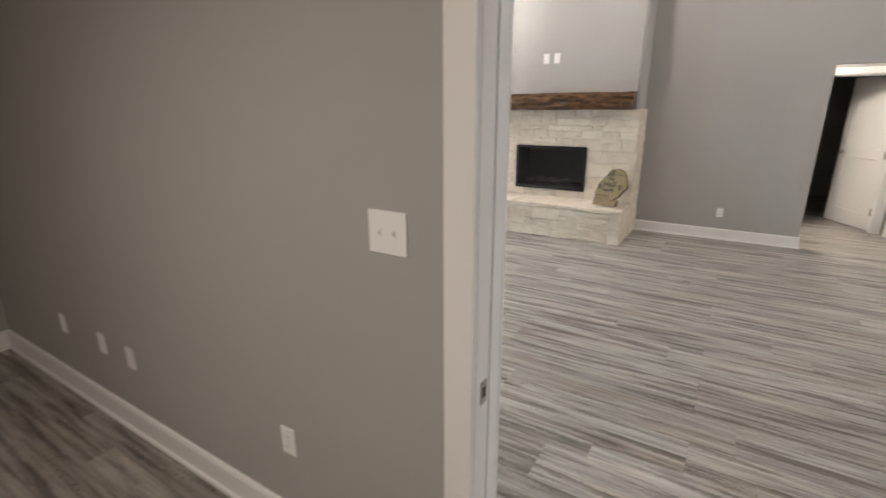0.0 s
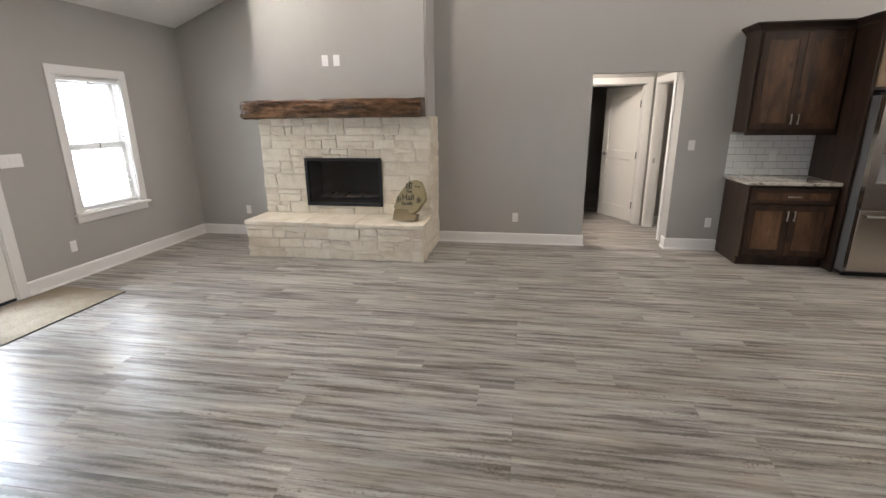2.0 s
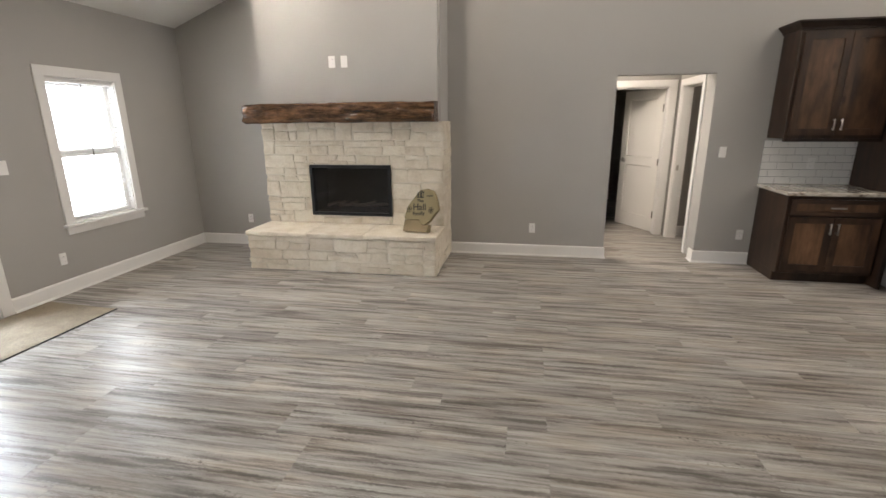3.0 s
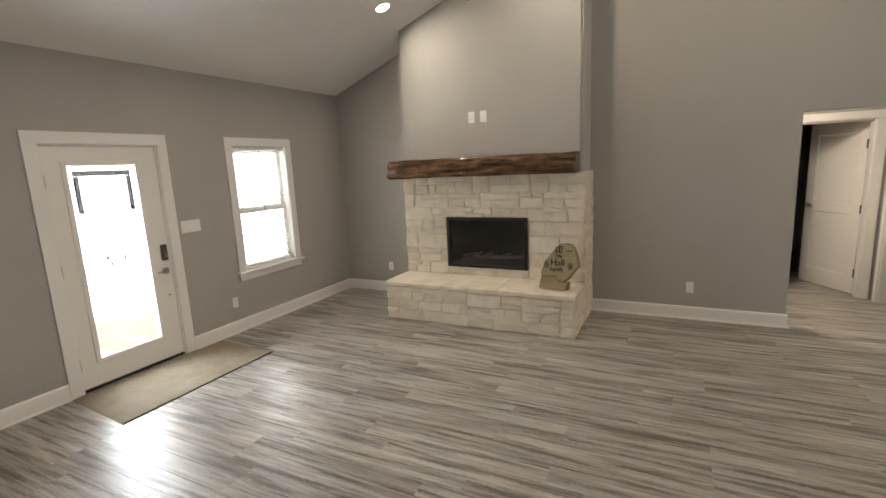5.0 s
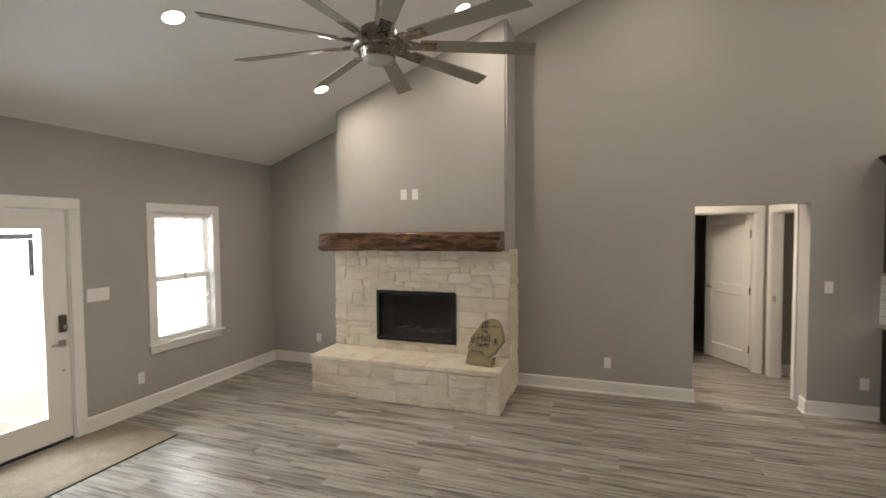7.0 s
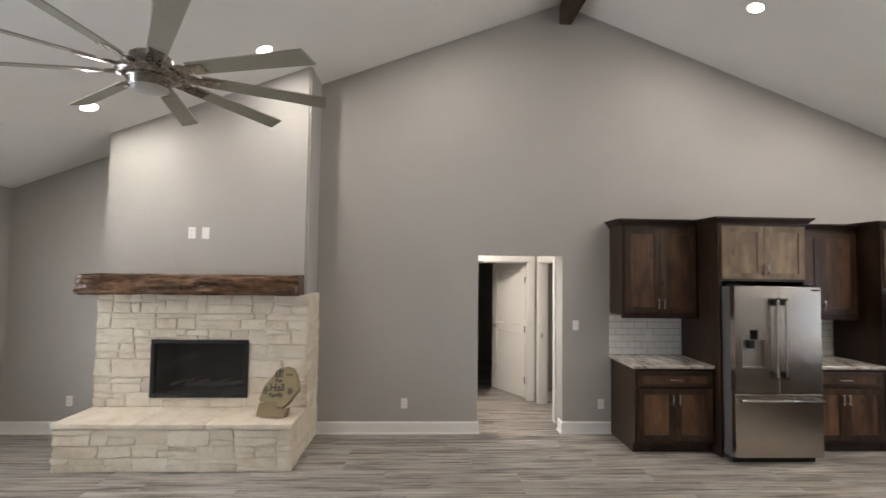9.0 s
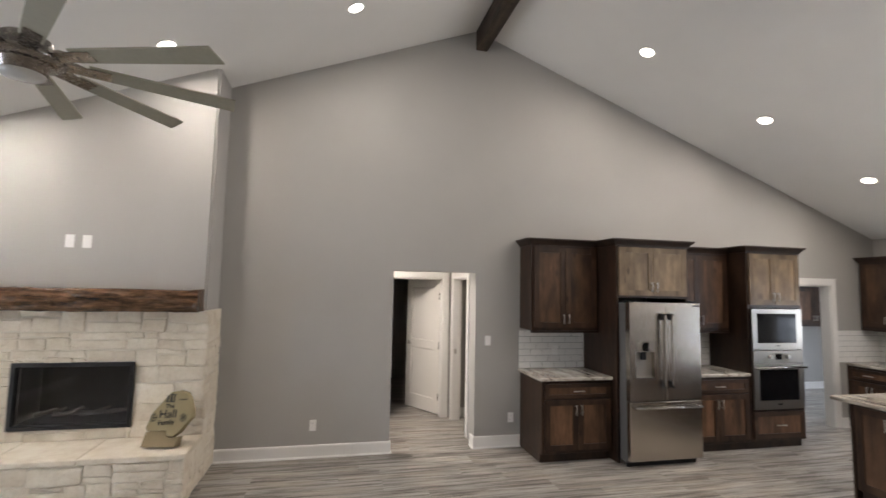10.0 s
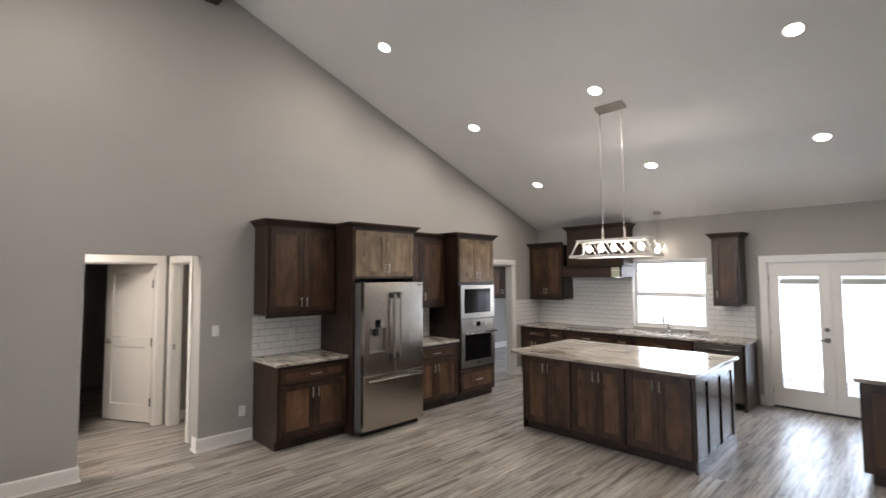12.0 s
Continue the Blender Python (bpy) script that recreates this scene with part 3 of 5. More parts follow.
def entry_door():
    w, h = ENTRY[1] - ENTRY[0], ENTRY[2]
    f = thing("door_5", (XL, ENTRY[0], 0), "white painted casing of the entry door", kind="structure", rz=90)
    casing(f, w, h)
    jambs(f, w, h, TH, 0.075)
    part("threshold", box(0.018, w - 0.018, 0.0, TH, 0, 0.022, 0.004), M_BLACK, f, "dark bronze threshold")
    t = thing("entry_door", (XL, ENTRY[0], 0.026), "white entry door with tall decorative glass and smart lock", "door", rz=90)
    a, b, d, e = 0.02, w - 0.02, 0.012, 0.05
    gx0, gx1, gz0, gz1 = 0.17, 0.72, 0.215, 1.84
    part("slab", frame_grid([a, gx0, gx1, b], [0, gz0, gz1, h - 0.0462], d, e, {(1, 1)}), M_DOOR, t)
    bm = bmesh.new()
    k = 0.028
    for x0, x1, z0, z1 in ((gx0 - k, gx0 + 0.012, gz0 - k, gz1 + k), (gx1 - 0.012, gx1 + k, gz0 - k, gz1 + k), (gx0 + 0.012, gx1 - 0.012, gz0 - k, gz0 + 0.012), (gx0 + 0.012, gx1 - 0.012, gz1 - 0.012, gz1 + k)):
        add_box(bm, x0, x1, d - 0.010, d + 0.004, z0, z1, 0.004)
    part("glass_moulding", bm, M_DOOR, t)
    g = part("glass", box(gx0, gx1, 0.030, 0.036, gz0, gz1), M_GLASS, t, "clear leaded glass")
    g.visible_shadow = False
    for x0, x1, z0, z1 in ((gx0 + 0.050, gx1 - 0.050, gz1 - 0.095, gz1 - 0.05), (gx0 + 0.050, gx0 + 0.092, gz1 - 0.40, gz1 - 0.0975), (gx1 - 0.092, gx1 - 0.050, gz1 - 0.40, gz1 - 0.0975)):
        part("leaded_band", box(x0, x1, 0.026, 0.030, z0, z1), M_LEAD, g, "grey bevelled glass band")
    bm = bmesh.new()
    for x in (gx0 + 0.055, gx1 - 0.055, gx0 + 0.20, gx1 - 0.20):
        add_box(bm, x - 0.004, x + 0.004, 0.027, 0.030, gz1 - 0.85, gz1 - 0.10)
    for z in (gz1 - 0.40, gz1 - 0.44, gz0 + 0.75, gz0 + 0.66):
        add_box(bm, gx0 + 0.02, gx0 + 0.10, 0.027, 0.030, z, z + 0.004)
        add_box(bm, gx1 - 0.10, gx1 - 0.02, 0.027, 0.030, z, z + 0.004)
    part("lead_line", bm, M_HINGE, g, "thin lead lines of the glass")
    bm = bmesh.new()
    cxm, czm = (gx0 + gx1) / 2, 1.03
    for r0, ph in ((0.10, 0), (0.07, 1.0)):
        for i in range(28):
            a0, a1 = 2 * math.pi * i / 28, 2 * math.pi * (i + 1) / 28
            q = lambda u: (cxm + r0 * math.cos(u), 0.028, czm + r0 * 0.72 * math.sin(u) + 0.03 * math.sin(2 * u + ph))
            cyl(0.0055, q(a0), q(a1), 4, bm=bm)
    part("lead_scroll", bm, M_HINGE, g, "curled lead ornament in the glass")
    lk = part("smart_lock", box(0.817, 0.877, d - 0.028, d, 0.935, 1.085, 0.008), M_HINGE, t, "dark nickel keypad lock")
    part("thumb_turn", box(0.837, 0.857, d - 0.042, d - 0.028, 0.965, 1.00, 0.004), M_NICKEL, lk)
    lever(t, 0.845, d, 0.835, -1)
    part("peg", cyl(0.010, (0.845, d, 0.60), (0.845, d - 0.012, 0.60), 10), M_NICKEL, t, "small nickel stop button")
    for z in (0.22, 1.0, 1.72):
        part("hinge", cyl(0.007, (0.018, d - 0.006, z - 0.05), (0.018, d - 0.006, z + 0.05), 8), M_NICKEL, t)


entry_door()


def window_unit(name, m, w, z0, z1, d, label, sill=True, trim=True):
    """A double-hung window in a hole w wide from z0 to z1; local x 0 to w, wall face at y 0, outside at y d."""
    t = thing(name, label=label, kind="structure")
    t.matrix_world = m
    h = z1 - z0
    if trim:
        part("casing", box(-0.09, 0.004, -0.018, 0, z0, z1, 0.003), M_TRIM, t)
        part("casing", box(w - 0.004, w + 0.09, -0.018, 0, z0, z1, 0.003), M_TRIM, t)
        part("casing", box(-0.09, w + 0.09, -0.018, 0, z1, z1 + 0.09, 0.003), M_TRIM, t)
        part("sill", box(-0.115, w + 0.115, -0.055, 0.06, z0 - 0.028, z0, 0.006), M_TRIM, t, "white painted window sill")
        part("apron", box(-0.09, w + 0.09, -0.018, 0, z0 - 0.10, z0 - 0.028, 0.003), M_TRIM, t)
    for x0, x1, a, b in ((0, 0.012, z0, z1), (w - 0.012, w, z0, z1), (0.012, w - 0.012, z1 - 0.012, z1), (0.012, w - 0.012, z0, z0 + 0.012)):
        part("liner", box(x0, x1, -0.002, d, a, b), M_TRIM, t)
    mid = z0 + h * 0.485
    for k, (a, b, y) in enumerate(((z0 + 0.012, mid + 0.02, 0.055), (mid - 0.02, z1 - 0.012, 0.085))):
        s = 0.055
        sash = part("sash", frame_grid([0.012, 0.012 + s, w - 0.012 - s, w - 0.012], [a, a + s, b - s, b], y, y + 0.03, {(1, 1)}), M_TRIM, t, "white vinyl sash")
        g = part("pane", box(0.012 + s, w - 0.012 - s, y + 0.012, y + 0.018, a + s, b - s), M_GLASS, sash)
        g.visible_shadow = False
    return t


def blind(m, w, z0, z1, y, label):
    t = thing("window_blind", label=label, category="blind")
    t.matrix_world = m
    part("headrail", box(0.02, w - 0.02, y - 0.02, y + 0.02, z1 - 0.035, z1, 0.003), M_TRIM, t)
    me = mesh_of(box(0.03, w - 0.03, -0.012, 0.012, -0.003, 0.003), "slat", M_TRIM)
    n = int((z1 - z0 - 0.05) / 0.05)
    for i in range(n):
        s = new("slat", me)
        s.parent = t
        s.location = (0, y, z1 - 0.06 - i * 0.05)
        s.rotation_euler = (radians(4), 0, 0)
    for x in (w * 0.5,):
        part("ladder_cord", box(x - 0.004, x + 0.004, y - 0.018, y - 0.013, z0 + 0.62, z1 - 0.03), M_HINGE, t, "dark pull cord")
    return t


WL = WINL[1] - WINL[0]
window_unit("window_1", pose(XL, WINL[0], 0, 0, 0, 90), WL, WINL[2], WINL[3], TH, "white double-hung window with casing and sill")
blind(pose(XL, WINL[0], 0, 0, 0, 90), WL, WINL[2] + 0.01, WINL[3] - 0.014, 0.03, "white open slatted blind inside the window")
WS = SINKW[1] - SINKW[0]
window_unit("window_2", pose(XR, SINKW[1], 0, 0, 0, -90), WS, SINKW[2], SINKW[3], TH, "white double-hung window above the kitchen sink", trim=False)


def french_doors():
    w, h = FRENCH[1] - FRENCH[0], FRENCH[2]
    f = thing("door_6", (XR, FRENCH[1], 0), "white painted casing of the french doors", kind="structure", rz=-90)
    casing(f, w, h, width=0.085, head=0.085)
    jambs(f, w, h, TH, 0.08)
    part("threshold", box(0.018, w - 0.018, 0.0, TH, 0, 0.022, 0.004), M_BLACK, f, "dark bronze threshold")
    lw = w / 2 - 0.021
    for k in range(2):
        x0 = 0.02 + k * (lw + 0.002)
        t = thing("french_door", (XR, FRENCH[1] - x0, 0.026), "white french door with one tall glass and raised blind", "door", "french doors", rz=-90)
        a, b, z0, z1 = 0.11, lw - 0.11, 0.24, 1.78
        part("slab", frame_grid([0, a, b, lw], [0, z0, z1, h - 0.046], 0.02, 0.06, {(1, 1)}), M_DOOR, t)
        bm = bmesh.new()
        for p, q, r, s in ((a - 0.02, a + 0.01, z0 - 0.02, z1 + 0.02), (b - 0.01, b + 0.02, z0 - 0.02, z1 + 0.02), (a + 0.01, b - 0.01, z0 - 0.02, z0 + 0.01), (a + 0.01, b - 0.01, z1 - 0.01, z1 + 0.02)):
            add_box(bm, p, q, 0.012, 0.024, r, s, 0.003)
        part("glass_moulding", bm, M_DOOR, t)
        g = part("glass", box(a, b, 0.036, 0.042, z0, z1), M_GLASS, t)
        g.visible_shadow = False
        part("blind_stack", box(a + 0.012, b - 0.012, 0.030, 0.036, z1 - 0.115, z1 - 0.04), plain("blind_grey", (0.55, 0.54, 0.52), 0.6) if k == 0 else bpy.data.materials["blind_grey"], t, "grey raised blind between the panes")
        for z in (0.2, 1.0, 1.75):
            xh = 0.0 if k == 0 else lw
            part("hinge", cyl(0.006, (xh, 0.014, z - 0.045), (xh, 0.014, z + 0.045), 8), M_NICKEL, t)
        if k == 0:
            lever(t, lw - 0.05, 0.02, 0.93, -1, M_HINGE)
            part("deadbolt", cyl(0.028, (lw - 0.05, 0.02, 1.07), (lw - 0.05, 0.002, 1.07), 16), M_HINGE, t, "satin nickel deadbolt")
        else:
            part("astragal", box(-0.018, 0.012, 0.008, 0.02, 0, h - 0.05, 0.003), M_DOOR, t)


french_doors()


# ---- wall plates ----
def wall_plate(name, m, w, h, kind, label):
    """A plate on the face y 0, centred on the origin."""
    t = thing(name, label=label, category="outlet" if kind == "outlet" else "switch")
    t.matrix_world = m
    part("cover", box(-w / 2, w / 2, -0.006, 0, -h / 2, h / 2, 0.002), M_PLATE, t)
    n = max(1, round(w / 0.06) - (1 if w < 0.1 else 0)) if kind != "outlet" else 1
    if kind == "outlet":
        for z in (-0.022, 0.022):
            s = part("socket", box(-0.017, 0.017, -0.0085, -0.006, z - 0.014, z + 0.014, 0.002), M_PLATE, t)
            for x in (-0.006, 0.006):
                part("slot", box(x - 0.001, x + 0.001, -0.0088, -0.0084, z - 0.004, z + 0.006), M_DARK, s)
    elif kind == "blank":
        part("screw", cyl(0.003, (0, -0.006, 0.03), (0, -0.0075, 0.03), 8), M_PLATE, t)
    else:
        for i in range(n):
            x = (i - (n - 1) / 2) * 0.046
            if kind == "toggle":
                s = part("switch", box(x - 0.006, x + 0.006, -0.008, -0.006, -0.013, 0.013), M_PLATE, t)
                part("toggle", box(x - 0.004, x + 0.004, -0.015, -0.008, -0.003, 0.008, 0.002), M_PLATE, s)
            else:
                part("switch", box(x - 0.0165, x + 0.0165, -0.0095, -0.006, -0.033, 0.033, 0.002), M_PLATE, t)


OUT = "white plastic wall outlet above the baseboard"
for x, z in ((-0.004, 0.341), (-3.73, 0.36), (2.29, 0.338)):
    wall_plate("wall_outlet", pose(x, YW, z), 0.07, 0.115, "outlet", OUT)
wall_plate("wall_outlet", pose(2.86, YW - 0.0105, 1.13), 0.07, 0.115, "outlet", "white wall outlet in the tiled backsplash")
wall_plate("light_switch", pose(1.992, YW, 1.248), 0.07, 0.115, "rocker", "white plastic light switch beside the opening")
for x in (-2.222, -2.082):
    wall_plate("wall_outlet", pose(x, SYF + 0.014, 2.228), 0.075, 0.12, "outlet" if x < -2.15 else "blank", "white wall plate on the chimney above the mantel")
for y, z in ((4.533, 0.343), (2.36, 0.33)):
    wall_plate("wall_outlet", pose(XL, y, z, 0, 0, 90), 0.07, 0.115, "outlet", OUT)
wall_plate("light_switch", pose(XL, 4.138, 1.246, 0, 0, 90), 0.205, 0.12, "rocker", "white four-gang switch plate beside the entry door")
wall_plate("light_switch", pose(-0.677, YD, 1.307), 0.125, 0.118, "toggle", "white two-gang toggle switch plate in the side room")
for x in (-1.18, -2.32, -2.61, -3.07):
    wall_plate("wall_outlet", pose(x, YD, 0.445), 0.07, 0.115, "outlet" if x > -1.5 else "blank", "white plate low on the side room wall")


# ---- fireplace ----
def split(rng, u0, u1, v0, v1, out, wmax, hmax):
    """Uneven courses of squared rubble: bands, cut into stones, some of them cut again."""
    bands, v = [], v0
    while v < v1 - 1e-6:
        h = rng.uniform(0.75, 1.35) * hmax
        h = v1 - v if v1 - v - h < hmax * 0.55 else h
        bands.append((v, v + h))
        v += h
    for b0, b1 in bands:
        u = u0
        while u < u1 - 1e-6:
            w = rng.uniform(0.32, 1.1) * wmax
            w = u1 - u if u1 - u - w < wmax * 0.3 else w
            k = rng.random()
            if k < 0.30 or b1 - b0 < 0.10:
                out.append((u, u + w, b0, b1))
            else:
                m = b0 + (b1 - b0) * rng.uniform(0.32, 0.68)
                for c0, c1 in ((b0, m), (m, b1)):
                    if rng.random() < 0.45 and w > 0.24:
                        s = u + w * rng.uniform(0.3, 0.7)
                        out.extend([(u, s, c0, c1), (s, u + w, c0, c1)])
                    else:
                        out.append((u, u + w, c0, c1))
            u += w


def stone_mesh(rng, w, h, depth):
    """A rough squared stone, front towards -y, centred on the origin, its back at y 0."""
    bm = bmesh.new()
    j = lambda s: rng.uniform(-s, s)
    g = 0.0042
    cor = [(-w / 2 + g, -h / 2 + g), (w / 2 - g, -h / 2 + g), (w / 2 - g, h / 2 - g), (-w / 2 + g, h / 2 - g)]
    cor = [(x + j(0.013), z + j(0.010)) for x, z in cor]
    ring = []
    for i in range(4):
        (x0, z0), (x1, z1) = cor[i], cor[(i + 1) % 4]
        ring.append((x0, z0))
        for f in (0.33, 0.67):
            ring.append((x0 + (x1 - x0) * f + j(0.006), z0 + (z1 - z0) * f + j(0.006)))
    loops = []
    for shrink, y in ((0.0, 0.0), (0.0, -depth * 0.7), (0.004, -depth * 0.97), (0.013, -depth * 1.04)):
        sx, sz = max(0.3, 1 - 2 * shrink / w), max(0.3, 1 - 2 * shrink / h)
        loops.append([bm.verts.new((x * sx, y + (j(0.0042) if y else 0), z * sz)) for x, z in ring])
    n = len(ring)
    for a, b in zip(loops, loops[1:]):
        for i in range(n):
            f = bm.faces.new((a[i], a[(i + 1) % n], b[(i + 1) % n], b[i]))
            f.smooth = True
    c = bm.verts.new((j(w * 0.15), -depth * 1.05 + j(0.006), j(h * 0.15)))
    for i in range(n):
        f = bm.faces.new((loops[-1][i], loops[-1][(i + 1) % n], c))
        f.smooth = True
    bmesh.ops.recalc_face_normals(bm, faces=bm.faces[:])
    return bm


HZ = 0.44                                # hearth top
HYF = 5.535                              # hearth front
FB = (-2.572, -1.600, 0.540, 1.125)      # firebox frame
FTOP = 1.60                              # top of the stone


def fireplace():
    t = thing("fireplace", ((SX0 + SX1) / 2, SYF, 0), "cream limestone fireplace with raised hearth and drywall chimney", "fireplace")
    ox, oy = (SX0 + SX1) / 2, SYF
    k = 0.010

    def wbox(x0, x1, y0, y1, z0, z1, b=0.0):
        return box(x0 - ox, x1 - ox, y0 - oy, y1 - oy, z0, z1, b)

    # core with a hole for the firebox
    core = frame_grid([SX0 + k - ox, FB[0] + 0.03 - ox, FB[1] - 0.03 - ox, SX1 - k - ox], [0, FB[2] + 0.03, FB[3] - 0.03, FTOP], k, YW - 0.003 - oy, {(1, 1)})
    part("core", core, M_MORTAR, t, "pale mortar behind the stones")
    part("hearth_core", wbox(SX0 + k, SX1 - k, HYF + k, SYF + k, 0, HZ - 0.05), M_MORTAR, t)
    slabs = [SX0 - 0.012, -2.42, -1.78, SX1 + 0.012]
    for a, b in zip(slabs, slabs[1:]):
        part("hearth_slab", wbox(a + 0.002, b - 0.002, HYF - 0.022, SYF + 0.02, HZ - 0.05, HZ, 0.008), M_STONE, t, "smooth cream limestone hearth slab")
    # drywall chimney above
    chim = prism([(SX0 + 0.03 - ox, FTOP + 0.002), (SX1 - 0.035 - ox, FTOP + 0.002), (SX1 - 0.035 - ox, roof(SX1 - 0.035)), (SX0 + 0.03 - ox, roof(SX0 + 0.03))], 0.014, YW - oy - 0.003, "y")
    upright = [e for e in chim.edges if abs(e.verts[0].co.x - e.verts[1].co.x) < 1e-4 and all(abs(v.co.y - 0.014) < 1e-4 for v in e.verts)]
    bmesh.ops.bevel(chim, geom=upright, offset=0.022, segments=5, affect="EDGES")
    part("chimney", chim, M_WALL, t, "grey painted drywall chimney")
    rng = random.Random(11)
    rects = []
    face = []
    split(rng, SX0, SX1, HZ, FTOP, face, 0.44, 0.145)
    for u0, u1, v0, v1 in face:
        if u1 <= FB[0] or u0 >= FB[1] or v1 <= FB[2] or v0 >= FB[3]:
            rects.append((u0, u1, v0, v1))
            continue
        # stones that meet the firebox are cut to it
        a, b = max(u0, FB[0]), min(u1, FB[1])
        cut = [(u0, a, v0, v1), (b, u1, v0, v1), (a, b, v0, FB[2]), (a, b, FB[3], v1)]
        rects += [c for c in cut if c[1] - c[0] > 0.03 and c[3] - c[2] > 0.022]
    for u0, u1, v0, v1 in rects:
        part("stone", stone_mesh(rng, u1 - u0, v1 - v0, k + rng.uniform(-0.004, 0.010)), M_STONE, t, "", ((u0 + u1) / 2 - ox, SYF + k - oy, (v0 + v1) / 2))
    rects = []
    split(rng, SX0, SX1, 0.0, HZ - 0.052, rects, 0.42, 0.13)
    for u0, u1, v0, v1 in rects:
        part("stone", stone_mesh(rng, u1 - u0, v1 - v0, k + rng.uniform(-0.004, 0.010)), M_STONE, t, "", ((u0 + u1) / 2 - ox, HYF + k - oy, (v0 + v1) / 2))
    for side, x in ((90, SX1 - k), (-90, SX0 + k)):
        rects = []
        split(rng, SYF + 0.012, YW - 0.01, HZ - 0.05, FTOP, rects, 0.34, 0.20)
        split(rng, HYF + 0.012, YW - 0.01, 0, HZ - 0.052, rects, 0.36, 0.17)
        for u0, u1, v0, v1 in rects:
            s = part("stone", stone_mesh(rng, u1 - u0, v1 - v0, k + rng.uniform(-0.003, 0.006)), M_STONE, t, "", (x - ox, (u0 + u1) / 2 - oy, (v0 + v1) / 2))
            s.rotation_euler = (0, 0, radians(side))
    # firebox
    f = part("firebox_frame", frame_grid([FB[0] - ox, FB[0] + 0.034 - ox, FB[1] - 0.034 - ox, FB[1] - ox], [FB[2], FB[2] + 0.034, FB[3] - 0.034, FB[3]], -0.022, 0.05, {(1, 1)}), M_BLACK, t, "black metal firebox frame")
    g = part("firebox_glass", wbox(FB[0] + 0.04, FB[1] - 0.04, SYF + 0.004, SYF + 0.009, FB[2] + 0.04, FB[3] - 0.04), M_FIREGLASS, f, "dark firebox glass")
    x0, x1, z0, z1 = FB[0] + 0.04, FB[1] - 0.04, FB[2] + 0.04, FB[3] - 0.04
    bm = bmesh.new()
    for b in ((x0, x1, SYF + 0.38, SYF + 0.40, z0, z1), (x0, x1, SYF + 0.05, SYF + 0.40, z0 - 0.012, z0), (x0, x1, SYF + 0.05, SYF + 0.40, z1, z1 + 0.012), (x0 - 0.012, x0, SYF + 0.05, SYF + 0.40, z0, z1), (x1, x1 + 0.012, SYF + 0.05, SYF + 0.40, z0, z1)):
        add_box(bm, b[0] - ox, b[1] - ox, b[2] - oy, b[3] - oy, b[4], b[5])
    part("firebox_lining", bm, M_FIREBOX, f, "dark firebox lining")
    for i in range(9):
        cx = x0 + 0.14 + i * 0.078 + rng.uniform(-0.02, 0.02)
        a = rng.uniform(-1.2, 1.2)
        cyl0 = (cx - ox - 0.09 * math.cos(a), 0.16 + rng.uniform(0, 0.12), z0 + 0.03 + rng.uniform(0, 0.015))
        cyl1 = (cx - ox + 0.09 * math.cos(a), 0.16 + rng.uniform(0, 0.12), z0 + 0.05 + 0.06 * abs(math.sin(a)))
        part("log", cyl(0.020, cyl0, cyl1, 8, 0.013), M_ORANGE, f, "grey charred log")
    return t


fireplace()


def mantel():
    x0, x1, y0, y1, z0, z1 = -3.235, -1.05, 5.825, 6.056, 1.592, 1.796
    r = 0.018
    prof = [(y0, z0 + r + (z1 - z0 - 2 * r) * k / 18, -1, 0) for k in range(19)]
    prof += [(y0 + r * 0.3, z1 - r * 0.3, -0.7, 0.7)] + [(y0 + r + (y1 - y0 - r) * k / 6, z1, 0, 1) for k in range(7)]
    prof += [(y1, z1 - 0.05, 0, 0), (y1, z0 + 0.05, 0, 0)] + [(y1 - (y1 - y0 - r) * k / 6, z0, 0, -1) for k in range(7)]
    prof += [(y0 + r * 0.3, z0 + r * 0.3, -0.7, -0.7)]
    n, m = 300, len(prof)
    bm = bmesh.new()
    rings = []
    cy, cz = (y0 + y1) / 2, (z0 + z1) / 2
    for i in range(n + 1):
        u = i / n
        x = x0 + (x1 - x0) * u
        shrink = 1 - 0.18 * max(0.0, 1 - u * 28) ** 2
        ring = []
        for y, z, ny, nz in prof:
            a = noise.noise((x * 2.0, z * 6, y * 6 + 3)) * 0.018 + noise.noise((x * 5.5, z * 30, y * 9)) * 0.016 + noise.noise((x * 17, z * 75, 4)) * 0.007
            knot = noise.noise((x * 3.4, z * 11, 15))
            a += 0.060 * max(0.0, knot - 0.28) - 0.045 * max(0.0, -knot - 0.32)
            a *= 0.5 if nz else 1.0
            yy = cy + (y - cy) * shrink + ny * a
            zz = cz + (z - cz) * shrink + nz * a
            ring.append(bm.verts.new((x + 0.010 * noise.noise((z * 12, y * 12, u)), min(yy, y1), zz)))
        rings.append(ring)
    for a, b in zip(rings, rings[1:]):
        for k in range(m):
            f = bm.faces.new((a[k], a[(k + 1) % m], b[(k + 1) % m], b[k]))
            f.smooth = True
    bm.faces.new(rings[0])
    bm.faces.new(list(reversed(rings[-1])))
    bmesh.ops.recalc_face_normals(bm, faces=bm.faces[:])
    return solid("mantel", bm, M_MANTEL, "glossy rough-hewn brown timber mantel on the stone fireplace", "mantel")


mantel()


